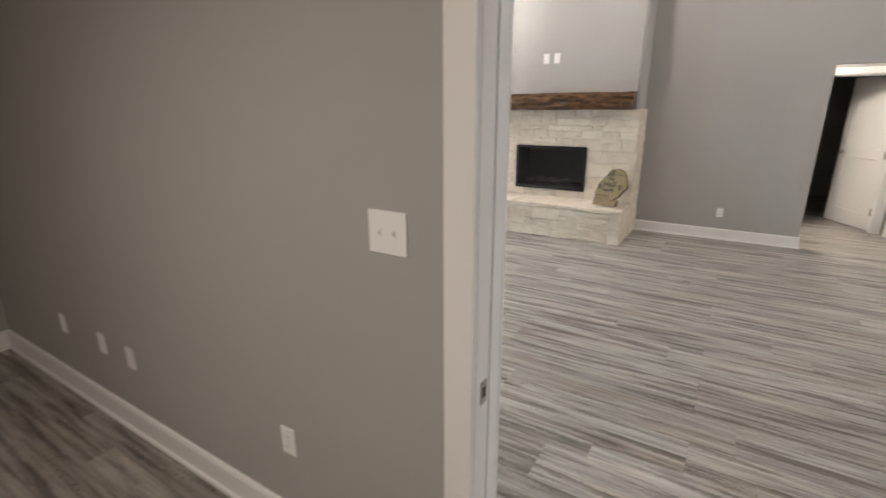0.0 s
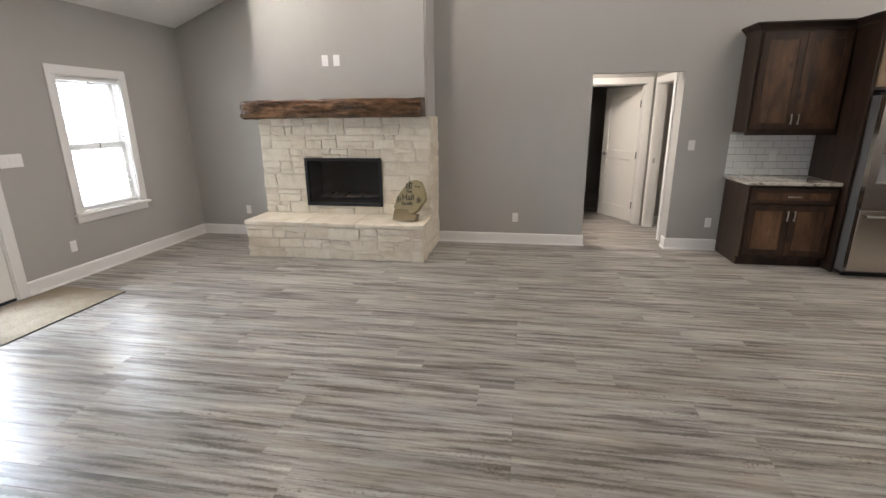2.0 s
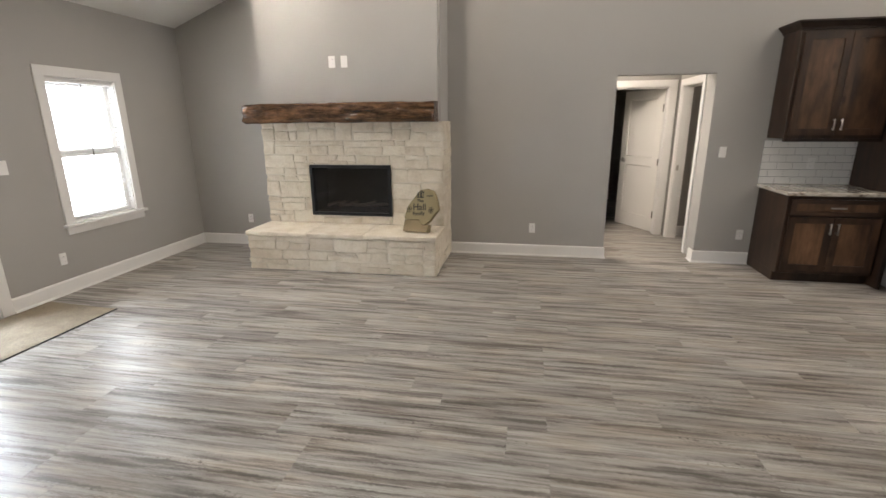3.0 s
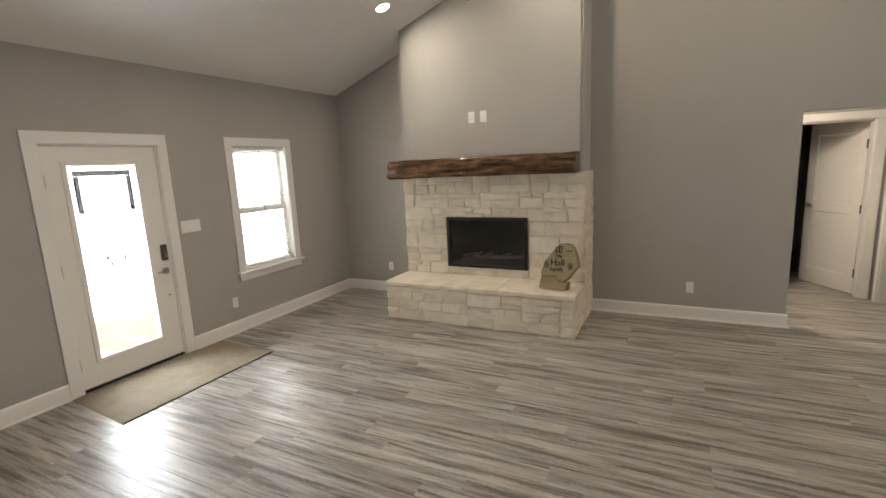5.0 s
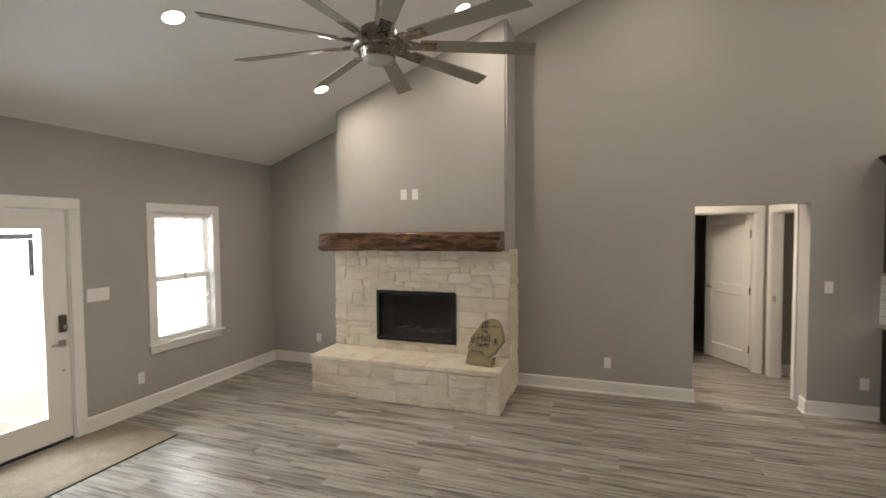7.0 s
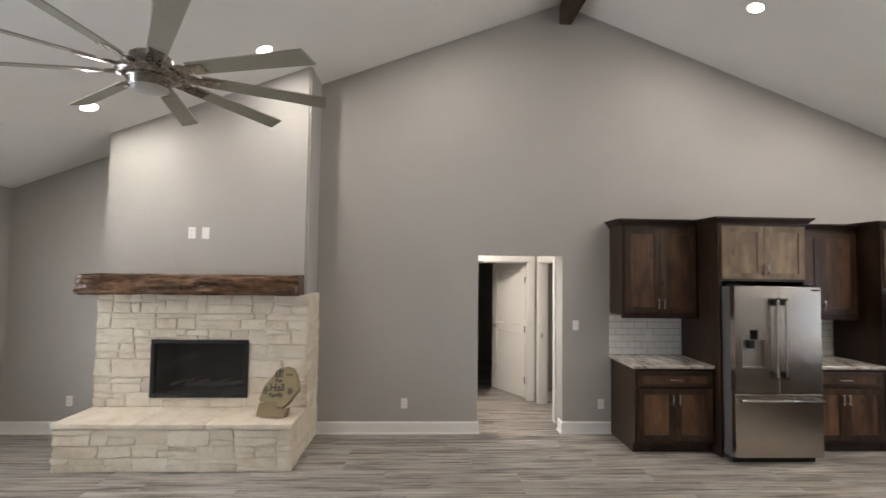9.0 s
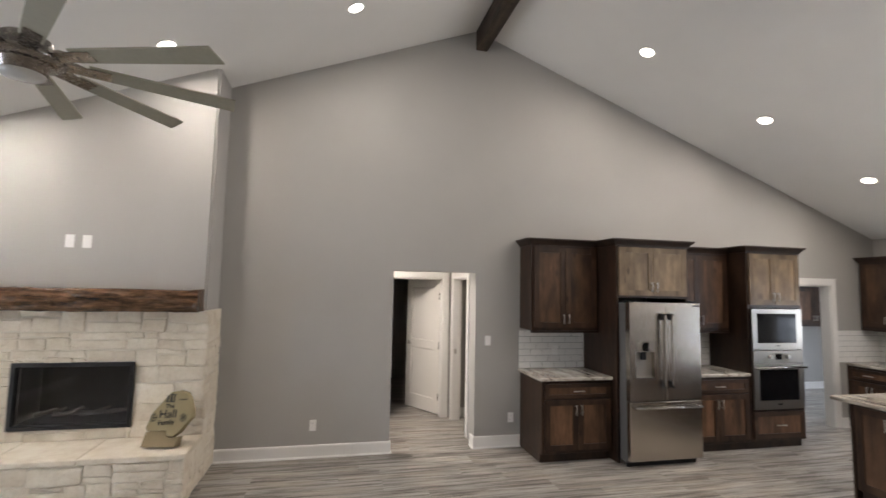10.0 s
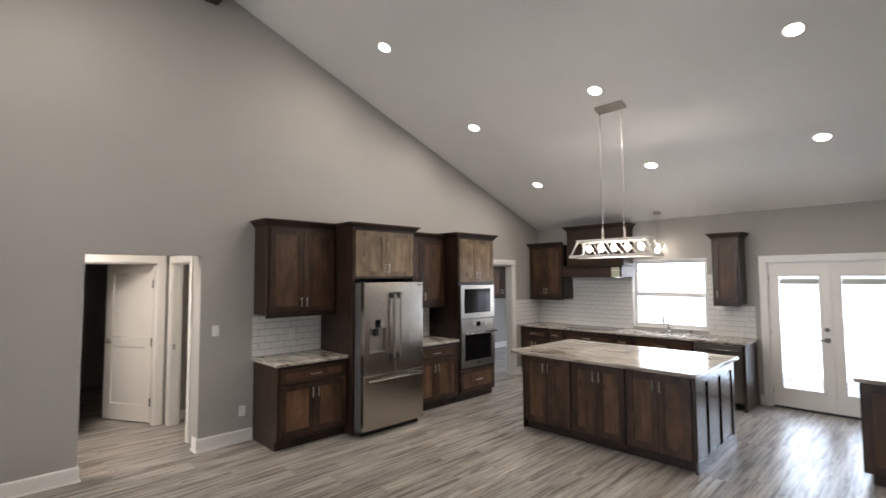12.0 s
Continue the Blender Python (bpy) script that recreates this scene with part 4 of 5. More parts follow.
def lettering(text, size, x, z, parent, tilt=0):
    cu = bpy.data.curves.new("lettering", "FONT")
    cu.body, cu.size, cu.align_x, cu.extrude, cu.offset = text, size, "CENTER", 0.0008, 0.0012
    tmp = new("lettering_curve", cu)
    me = bpy.data.meshes.new_from_object(tmp)
    bpy.data.objects.remove(tmp)
    me.materials.append(M_INK)
    ob = new("lettering", me)
    ob.parent = parent
    ob.matrix_local = pose(x, -0.0262, z, 90, tilt, 0)
    return tagged(ob, "engraved black letters")


def stone_sign():
    m = pose(-1.215, 5.73, HZ, -12, 0, -12) @ pose(0, 0, 0.004)
    t = thing("stone_sign", label="olive sandstone slab with engraved black lettering on the hearth", category="sign")
    t.matrix_world = m
    outline = [(-0.165, 0.124), (0.0, 0.13), (0.02, 0.083), (0.07, 0.076), (0.129, 0.124), (0.169, 0.186), (0.218, 0.248), (0.202, 0.32), (0.169, 0.40), (0.139, 0.444), (0.07, 0.464), (-0.01, 0.448), (-0.04, 0.41), (-0.139, 0.28), (-0.183, 0.145)]
    bm = bmesh.new()
    rim = lambda k, y, up=0.0: [bm.verts.new((x * k, y + 0.004 * noise.noise((x * 30, z * 30, y * 9)), z * k + 0.26 * (1 - k) + up)) for x, z in outline]
    rings = [rim(0.965, -0.024), rim(1.0, -0.012), rim(1.03, 0.014), rim(0.97, 0.045)]
    bm.faces.new(rings[0])
    bm.faces.new(list(reversed(rings[-1])))
    n = len(outline)
    for a, b in zip(rings, rings[1:]):
        for i in range(n):
            bm.faces.new((a[(i + 1) % n], a[i], b[i], b[(i + 1) % n]))
    bmesh.ops.recalc_face_normals(bm, faces=bm.faces[:])
    part("slab", bm, M_SIGN, t)
    # the rough unsplit foot that the slab stands on
    low = [(-0.155, 0.0), (0.115, 0.0), (0.123, 0.085), (0.06, 0.072), (0.02, 0.083), (-0.005, 0.128), (-0.06, 0.132), (-0.162, 0.118)]
    bm = bmesh.new()
    fr = [bm.verts.new((x, -0.062 + 0.42 * z * (z > 0.05) - 0.02 * (x < -0.1), z)) for x, z in low]
    bk = [bm.verts.new((x * 0.97, 0.05, z)) for x, z in low]
    bm.faces.new(fr)
    bm.faces.new(list(reversed(bk)))
    for i in range(len(low)):
        k = (i + 1) % len(low)
        bm.faces.new((fr[k], fr[i], bk[i], bk[k]))
    bmesh.ops.recalc_face_normals(bm, faces=bm.faces[:])
    bmesh.ops.triangulate(bm, faces=[f for f in bm.faces if len(f.verts) > 4])
    part("foot", bm, M_SIGN_FOOT, t, "broken brown foot of the stone")
    lettering("The", 0.048, 0.005, 0.318, t, -4)
    lettering("Hall", 0.098, 0.0, 0.235, t, -3)
    lettering("Family", 0.056, -0.005, 0.180, t, -6)
    for x, z, spokes in ((-0.122, 0.235, 2), (0.135, 0.240, 3)):
        bm = bmesh.new()
        for i in range(20):
            a0, a1 = 2 * math.pi * i / 20, 2 * math.pi * (i + 1) / 20
            cyl(0.0028, (x + 0.026 * math.cos(a0), -0.0245, z + 0.032 * math.sin(a0)), (x + 0.026 * math.cos(a1), -0.0245, z + 0.032 * math.sin(a1)), 4, bm=bm)
        for i in range(spokes):
            a0 = math.pi * i / spokes + 0.5 * math.pi
            cyl(0.004, (x - 0.026 * math.cos(a0), -0.0245, z - 0.032 * math.sin(a0)), (x + 0.026 * math.cos(a0), -0.0245, z + 0.032 * math.sin(a0)), 4, bm=bm)
        part("emblem", bm, M_INK, t, "engraved round emblem")
    for x0, x1, z0, z1 in ((-0.045, 0.04, 0.366, 0.373), (-0.035, -0.018, 0.373, 0.425), (-0.004, 0.016, 0.373, 0.44), (0.016, 0.045, 0.425, 0.433), (0.028, 0.036, 0.373, 0.425)):
        part("figure_bar", box(x0, x1, -0.0265, -0.0235, z0, z1), M_INK, t, "engraved bar of a small figure")
    for x in (0.075, 0.095, 0.115, 0.132):
        part("text_bar", box(x, x + 0.012, -0.0265, -0.0235, 0.385, 0.398), M_INK, t, "engraved unreadable small text")


stone_sign()


# ---- ceiling things ----
def can_light(x, y):
    s = SLOPE if x < RIDGE_X else -SLOPE
    t = thing("recessed_light", label="lit round recessed downlight in the sloped ceiling", category="ceiling light", group="recessed lights")
    t.matrix_world = Matrix.Translation((x, y, roof(x) - 0.001)) @ pose(0, 0, 0, 0, -math.degrees(math.atan(s)), 0)
    part("trim_ring", lathe([(0.070, -0.001), (0.074, -0.006), (0.090, -0.004), (0.092, 0.0)], 28), M_TRIM, t)
    part("lens", lathe([(0.0, -0.003), (0.070, -0.003)], 28), M_CANLIGHT, t, "glowing lens")


for cx, cy in CANS:
    can_light(cx, cy)


def ceiling_fan():
    fx, fy, fz = -1.311, 3.662, 2.925
    t = thing("ceiling_fan", (fx, fy, fz), "brushed nickel ceiling fan with nine grey blades", "ceiling fan")
    top = roof(fx) - fz
    part("downrod", cyl(0.013, (0, 0, 0.1), (0, 0, top - 0.02), 12), M_NICKEL, t)
    c = part("canopy", lathe([(0.0, 0.0), (0.03, 0.0), (0.065, 0.05), (0.07, 0.09), (0.0, 0.09)], 24), M_NICKEL, t)
    c.location = (0, 0, top - 0.085)
    part("coupling", lathe([(0.0, 0.10), (0.024, 0.10), (0.024, 0.17), (0.0, 0.17)], 16), M_NICKEL, t)
    part("motor", lathe([(0.0, 0.10), (0.085, 0.10), (0.105, 0.085), (0.11, 0.02), (0.16, 0.005), (0.165, -0.02), (0.12, -0.035), (0.0, -0.035)], 40), M_FAN, t, "dark polished nickel motor housing")
    part("lower_hub", lathe([(0.115, -0.035), (0.10, -0.04), (0.098, -0.085), (0.0, -0.085)], 36), M_FAN, t)
    part("light_bowl", lathe([(0.092, -0.085), (0.090, -0.094), (0.072, -0.106), (0.04, -0.112), (0.0, -0.114)], 32), M_OPAL, t, "white opal light bowl")
    R = 0.94
    for i in range(9):
        bm = bmesh.new()
        n = 10
        top_v, bot_v = [], []
        for k in range(n + 1):
            u = k / n
            r = 0.25 + (R - 0.25) * u
            hw = 0.045 + 0.012 * u
            tw = radians(-14)
            rows = []
            for s in (-1, 1):
                rows.append((r + (0.02 if s > 0 and k == n else 0), s * hw * math.cos(tw), s * hw * math.sin(tw)))
            top_v.append([bm.verts.new((x, y, z + 0.004)) for x, y, z in rows])
            bot_v.append([bm.verts.new((x, y, z - 0.004)) for x, y, z in rows])
        for k in range(n):
            bm.faces.new((top_v[k][0], top_v[k + 1][0], top_v[k + 1][1], top_v[k][1]))
            bm.faces.new((bot_v[k][0], bot_v[k][1], bot_v[k + 1][1], bot_v[k + 1][0]))
            for s in (0, 1):
                bm.faces.new((top_v[k][s], bot_v[k][s], bot_v[k + 1][s], top_v[k + 1][s]))
        for k in (0, n):
            bm.faces.new((top_v[k][0], top_v[k][1], bot_v[k][1], bot_v[k][0]))
        bmesh.ops.recalc_face_normals(bm, faces=bm.faces[:])
        b = part("blade", bm, M_BLADE, t, "olive grey blade")
        b.matrix_local = pose(0, 0, 0.0, 0, 0, 24.4 + 40 * i)
        bm = prism([(0.13, -0.010), (0.345, -0.010), (0.345, -0.0055), (0.24, -0.0055), (0.20, 0.006), (0.13, 0.006)], -0.034, 0.034, "y")
        bmesh.ops.rotate(bm, verts=bm.verts[:], cent=(0, 0, 0), matrix=Matrix.Rotation(radians(-14), 3, "X"))
        part("blade_iron", bm, M_FAN, b, "nickel blade bracket")


ceiling_fan()


# ---- kitchen ----
def pull(parent, x, y, z, length, level=False):
    """A bar pull in front of the face y, centred on x, z."""
    a = (length / 2, 0) if level else (0, length / 2)
    bm = cyl(0.0065, (x - a[0], y - 0.028, z - a[1]), (x + a[0], y - 0.028, z + a[1]), 8)
    for s in (-0.75, 0.75):
        cyl(0.0045, (x + a[0] * s, y, z + a[1] * s), (x + a[0] * s, y - 0.028, z + a[1] * s), 6, bm=bm)
    part("handle", bm, M_NICKEL, parent, "brushed nickel bar pull")


def shaker(t, x0, x1, z0, z1, name="door", handle=None, panel=None, frame=None, stile=0.062):
    """A shaker front on the carcass face y 0, 20 mm thick."""
    wide = (x1 - x0) > (z1 - z0) * 1.3
    s = min(stile, (z1 - z0) * 0.26)
    d = part(name, frame_grid([x0, x0 + stile, x1 - stile, x1], [z0, z0 + s, z1 - s, z1], -0.020, -0.0015, {(1, 1)}), frame or (M_STILEX if wide else M_STILE), t)
    bm = box(x0 + stile - 0.002, x1 - stile + 0.002, -0.012, -0.003, z0 + s - 0.002, z1 - s + 0.002)
    part("panel", bm, panel or M_PANEL, d, "lighter brown knotty alder panel")
    if handle:
        kind, hx, hz, ln = handle
        pull(d, hx, -0.020, hz, ln, kind == "h")
    return d


def pair(t, w, z0, z1, low, panel=None, frame=None, x0=0.0, edge=0.03):
    """Two doors side by side with pulls near the meeting stiles, at their foot (low) or head."""
    m = x0 + w / 2
    hz = z0 + 0.10 if low else z1 - 0.11
    shaker(t, x0 + edge, m - 0.002, z0, z1, "door", ("v", m - 0.033, hz, 0.11), panel, frame)
    shaker(t, m + 0.002, x0 + w - edge, z0, z1, "door", ("v", m + 0.033, hz, 0.11), panel, frame)


CROWN = [(0.0, 0.0), (0.012, 0.0), (0.016, 0.018), (0.052, 0.058), (0.060, 0.062), (0.060, 0.078), (0.0, 0.078)]


def crown(t, w, d, z, left=True, right=True):
    pr = [(o, z + q) for o, q in CROWN]
    path = ([(0, d)] if left else []) + [(0, 0), (w, 0)] + ([(w, d)] if right else [])
    part("crown_moulding", sweep(pr, path), M_CABX, t, "dark stained crown moulding")
    part("top_board", box(0.002, w - 0.002, 0.002, d - 0.002, z + 0.02, z + 0.03), M_CAB, t)


def carcass(t, w, d, z0, z1, toe=True):
    bm = bmesh.new()
    if toe:
        add_box(bm, 0, w, 0, d, z0 + 0.10, z1, 0.002)
        add_box(bm, 0.004, w - 0.004, 0.06, d, z0, z0 + 0.10)
    else:
        add_box(bm, 0, w, 0, d, z0, z1, 0.002)
    part("body", bm, M_CAB, t, "dark stained alder carcass")


def base_cabinet(loc, rz, w, d, label, drawer=True, doors=2, end_left=False):
    t = thing("base_cabinet", loc, label, "cabinet", "base cabinets", rz=rz)
    carcass(t, w, d, 0, 0.876)
    if end_left:
        part("side_foot", box(0, 0.02, 0.0, d, 0.0, 0.10), M_CAB, t)
    top = 0.845
    if drawer:
        shaker(t, 0.03, w - 0.03, 0.69, top, "drawer", ("h", w / 2, 0.768, 0.13), M_PANEL, M_STILEX, 0.05)
        top = 0.675
    if doors == 2:
        pair(t, w, 0.135, top, False)
    elif doors == 1:
        shaker(t, 0.03, w - 0.03, 0.135, top, "door", ("v", w - 0.07, top - 0.11, 0.11))
    return t


def wall_cabinet(loc, rz, w, d, z0, z1, label, left=True, right=True, panel=None, doors=2):
    t = thing("wall_cabinet", loc, label, "cabinet", "wall cabinets", rz=rz)
    carcass(t, w, d, z0, z1, False)
    part("light_rail", box(0.0, w, -0.006, 0.018, z0 - 0.028, z0), M_CABX, t)
    if doors == 2:
        pair(t, w, z0 + 0.035, z1 - 0.035, True, panel)
    else:
        shaker(t, 0.03, w - 0.03, z0 + 0.035, z1 - 0.035, "door", ("v", 0.065, z0 + 0.14, 0.11), panel)
    crown(t, w, d, z1 - 0.01, left, right)
    return t


def worktop(name, m, w, d, label, front=0.03, left=0.015, right=0.015):
    t = solid(name, box(-left, w + right, -front, d, 0.878, 0.914, 0.006), M_GRANITE, label, "worktop", m=m)
    return t


def tiles(name, m, w, z0, z1, holes, label, tw=0.155, th=0.0765):
    """White subway tiles in running bond on the face y 0, from x 0 to w; holes are (x0, x1, z0, z1)."""
    t = thing(name, label=label, category="backsplash", kind="structure")
    t.matrix_world = m
    n = int(round((z1 - z0) / th))
    th = (z1 - z0) / n
    pieces = {}
    back = bmesh.new()
    for i in range(n):
        a, b = z0 + i * th, z0 + (i + 1) * th
        spans = [(0.0, w)]
        for h in holes:
            if a < h[3] - 0.01 and b > h[2] + 0.01:
                spans = [s for p, q in spans for s in ((p, min(q, h[0])), (max(p, h[1]), q)) if s[1] - s[0] > 0.012]
        for p, q in spans:
            add_box(back, p, q, -0.004, -0.001, a, b)
            x = p - tw * (0.5 if i % 2 else 0.0)
            while x < q - 0.004:
                u, v = max(x, p), min(x + tw, q)
                if v - u > 0.015:
                    key = round(v - u, 3)
                    if key not in pieces:
                        g = 0.0022
                        pieces[key] = mesh_of(box(-key / 2 + g, key / 2 - g, -0.010, -0.004, -th / 2 + g, th / 2 - g, 0.0012), "tile", M_TILE)
                    o = new("tile", pieces[key])
                    o.parent = t
                    o.location = ((u + v) / 2, 0, (a + b) / 2)
                x += tw
    part("grout", back, M_GROUT, t)
    return t


# run along the gable wall
BY = YW - 0.62
base_cabinet((2.41, BY, 0), 0, 0.85, 0.617, "dark alder base cabinet with drawer beside the refrigerator")
worktop("worktop", pose(2.41, BY, 0), 0.85, 0.617, "striped grey granite worktop on the base cabinet", left=0.03, right=0.0)
wall_cabinet((2.40, YW - 0.345, 0), 0, 0.86, 0.342, 1.40, 2.405, "dark alder wall cabinet with crown above the worktop", right=False)
tiles("backsplash", pose(2.385, YW, 0), 0.875, 0.915, 1.374, [], "white subway-tile backsplash in running bond")
FRX = (3.262, 4.205)                     # refrigerator surround
t = thing("fridge_surround", (FRX[0], BY - 0.10, 0), "dark alder refrigerator surround, upper doors coloured paler for downlight sheen", "cabinet")
fw = FRX[1] - FRX[0]
part("side_panel", box(0, 0.03, 0, 0.717, 0, 2.40, 0.002), M_CAB, t)
part("side_panel", box(fw - 0.03, fw, 0, 0.717, 0, 2.40, 0.002), M_CAB, t)
part("upper_body", box(0.031, fw - 0.031, 0.0, 0.717, 1.80, 2.40, 0.002), M_CAB, t)
pair(t, fw, 1.825, 2.375, True, M_PANEL_LIT, M_PANEL_LIT)
crown(t, fw, 0.717, 2.39)

base_cabinet((4.21, BY, 0), 0, 0.915, 0.617, "dark alder base cabinet with drawer beside the oven tower")
worktop("worktop", pose(4.21, BY, 0), 0.915, 0.617, "striped grey granite worktop on the base cabinet", left=0.0, right=0.0)
wall_cabinet((4.21, YW - 0.345, 0), 0, 0.915, 0.342, 1.40, 2.385, "dark alder wall cabinet beside the oven tower", left=False, right=False)
tiles("backsplash", pose(4.21, YW, 0), 0.915, 0.915, 1.374, [], "white subway-tile backsplash in running bond")


def refrigerator():
    x0, w, yf = 3.286, 0.895, 5.63
    t = thing("refrigerator", (x0, yf, 0), "stainless steel french-door refrigerator with water dispenser", "refrigerator")
    part("body", box(0.012, w - 0.012, 0.075, 0.80, 0.045, 1.745, 0.004), plain("fridge_side", (0.11, 0.107, 0.104), 0.45), t, "grey refrigerator body")
    part("base_grille", box(0.02, w - 0.02, 0.09, 0.12, 0.0, 0.075), M_BLACK, t)
    h = w / 2
    for k in range(2):
        a, b = (0.0, h - 0.002) if k == 0 else (h + 0.002, w)
        if k == 0:
            u0, u1, v0, v1 = 0.075, 0.305, 0.945, 1.335
            d = part("door", frame_grid([a, u0, u1, b], [0.70, v0, v1, 1.755], 0.0, 0.068, {(1, 1)}), M_STEEL, t, "brushed stainless door")
            part("dispenser_recess", box(u0, u1, 0.055, 0.066, v0, v1), M_NICKEL, d, "grey dispenser recess")
            part("dispenser_panel", box(u0 + 0.004, u1 - 0.004, -0.004, 0.05, v1 - 0.115, v1 - 0.002, 0.003), M_STEEL, d)
            part("dispenser_display", box(u0 + 0.075, u1 - 0.075, -0.008, -0.0035, v1 - 0.105, v1 - 0.012, 0.002), M_BLACKGLASS, d, "black dispenser display")
            part("dispenser_paddle", box(u0 + 0.085, u1 - 0.085, 0.02, 0.05, v1 - 0.20, v1 - 0.115, 0.004), M_BLACK, d)
            part("drip_tray", box(u0 + 0.01, u1 - 0.01, 0.004, 0.055, v0, v0 + 0.012), M_NICKEL, d)
        else:
            d = part("door", box(a, b, 0.0, 0.068, 0.70, 1.755, 0.006), M_STEEL, t, "brushed stainless door")
            part("badge", box(b - 0.10, b - 0.02, -0.002, 0.0, 1.712, 1.728), M_DARK, d, "small dark badge")
        hx = h - 0.045 if k == 0 else h + 0.045
        bm = box(hx - 0.017, hx + 0.017, -0.068, -0.046, 0.86, 1.62, 0.006)
        part("handle", bm, M_STEEL, d, "brushed bar handle")
        for z in (0.88, 1.60):
            part("handle_mount", box(hx - 0.015, hx + 0.015, -0.060, -0.0005, z - 0.035, z + 0.035, 0.004), M_BLACK, d, "black handle mount")
        part("hinge_cover", box(a + 0.02 if k == 0 else b - 0.10, a + 0.10 if k == 0 else b - 0.02, 0.03, 0.14, 1.756, 1.775, 0.004), M_BLACK, t)
    d = part("freezer_drawer", box(0.0, w, 0.0, 0.068, 0.075, 0.690, 0.006), M_STEEL, t, "brushed stainless freezer drawer")
    bm = cyl(0.012, (0.03, -0.05, 0.635), (w - 0.03, -0.05, 0.635), 12)
    for x in (0.06, w - 0.06):
        add_box(bm, x - 0.03, x + 0.03, -0.05, 0.0, 0.622, 0.648, 0.004)
    part("handle", bm, M_CHROME, d, "polished bar handle")


refrigerator()


def oven_tower():
    x0, w = 5.13, 0.81
    t = thing("oven_tower", (x0, BY, 0), "dark alder oven tower with drawer, upper doors coloured paler for downlight sheen", "cabinet")
    part("body", frame_grid([0, 0.045, w - 0.045, w], [0.10, 0.475, 1.70, 2.40], 0, 0.617, {(1, 1)}), M_CAB, t)
    part("toe_kick", box(0.0, w, 0.06, 0.6, 0, 0.10), M_CAB, t)
    shaker(t, 0.03, w - 0.03, 0.135, 0.45, "drawer", ("h", w / 2, 0.29, 0.14), M_PANEL, M_STILEX, 0.055)
    pair(t, w, 1.74, 2.375, True, M_PANEL_LIT, M_PANEL_LIT)
    crown(t, w, 0.617, 2.39)
    # microwave
    a, b = 0.05, w - 0.05
    m = thing("microwave", (x0, BY, 0), "built-in stainless microwave with dark window in the tower", "microwave")
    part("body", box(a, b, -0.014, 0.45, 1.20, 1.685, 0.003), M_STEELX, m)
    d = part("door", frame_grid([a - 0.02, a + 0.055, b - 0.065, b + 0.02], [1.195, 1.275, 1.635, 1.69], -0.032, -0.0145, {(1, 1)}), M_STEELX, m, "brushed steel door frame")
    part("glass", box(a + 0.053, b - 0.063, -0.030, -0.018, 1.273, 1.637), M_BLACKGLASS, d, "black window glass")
    part("badge", box((a + b) / 2 - 0.03, (a + b) / 2 + 0.03, -0.0335, -0.032, 1.235, 1.247), M_DARK, d)
    # oven
    o = thing("wall_oven", (x0, BY, 0), "built-in stainless wall oven with black window below the microwave", "oven")
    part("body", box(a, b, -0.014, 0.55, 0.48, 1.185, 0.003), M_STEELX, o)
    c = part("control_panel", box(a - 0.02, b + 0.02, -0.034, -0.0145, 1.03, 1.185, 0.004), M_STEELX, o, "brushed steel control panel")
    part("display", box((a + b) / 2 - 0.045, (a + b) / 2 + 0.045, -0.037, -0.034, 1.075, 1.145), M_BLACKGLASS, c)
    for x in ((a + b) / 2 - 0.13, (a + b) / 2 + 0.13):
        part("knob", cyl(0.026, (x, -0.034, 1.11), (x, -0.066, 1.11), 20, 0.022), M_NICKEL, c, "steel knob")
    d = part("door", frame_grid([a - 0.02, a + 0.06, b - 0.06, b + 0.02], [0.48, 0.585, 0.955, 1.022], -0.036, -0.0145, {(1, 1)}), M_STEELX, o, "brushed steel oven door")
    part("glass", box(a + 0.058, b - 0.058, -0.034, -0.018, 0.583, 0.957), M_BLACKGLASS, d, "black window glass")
    part("badge", box((a + b) / 2 - 0.035, (a + b) / 2 + 0.035, -0.0375, -0.036, 0.53, 0.548), M_DARK, d)
    bm = cyl(0.013, (a - 0.01, -0.085, 0.985), (b + 0.01, -0.085, 0.985), 12)
    for x in (a + 0.03, b - 0.03):
        add_box(bm, x - 0.012, x + 0.012, -0.085, -0.036, 0.973, 0.997, 0.003)
    part("handle", bm, M_CHROME, d, "polished bar handle")


oven_tower()

# run along the kitchen wall: local x runs to the south
KX = XR - 0.617
KY = YW
for a, w, n, lab in ((0.0, 0.62, 2, "corner"), (0.62, 0.30, 1, "cooktop"), (0.92, 0.92, 2, "cooktop"), (1.84, 0.30, 1, "cooktop"), (2.14, 0.89, 2, "sink")):
    base_cabinet((KX, KY - a, 0), -90, w, 0.614, "dark alder base cabinet with drawer beside the " + lab, doors=n)
t = thing("dishwasher", (KX, KY - 3.035, 0), "stainless dishwasher with bar handle beside the sink", "dishwasher", rz=-90)
part("body", box(0.004, 0.596, 0.0, 0.58, 0.09, 0.872), M_DARK, t)
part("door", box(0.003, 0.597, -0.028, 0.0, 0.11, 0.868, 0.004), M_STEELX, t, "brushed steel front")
bm = cyl(0.010, (0.03, -0.06, 0.80), (0.57, -0.06, 0.80), 10)
for x in (0.06, 0.54):
    add_box(bm, x - 0.01, x + 0.01, -0.06, -0.028, 0.79, 0.81)
part("handle", bm, M_CHROME, t)
solid("end_panel", box(0, 0.035, -0.02, 0.612, 0, 0.876, 0.002), M_CAB, "dark alder end panel of the counter run", "panel", m=pose(KX, KY - 3.637, 0, 0, 0, -90))
worktop("worktop", pose(KX, KY, 0, 0, 0, -90), 3.675, 0.614, "striped granite worktop under the kitchen window", left=-0.002, right=0.02)
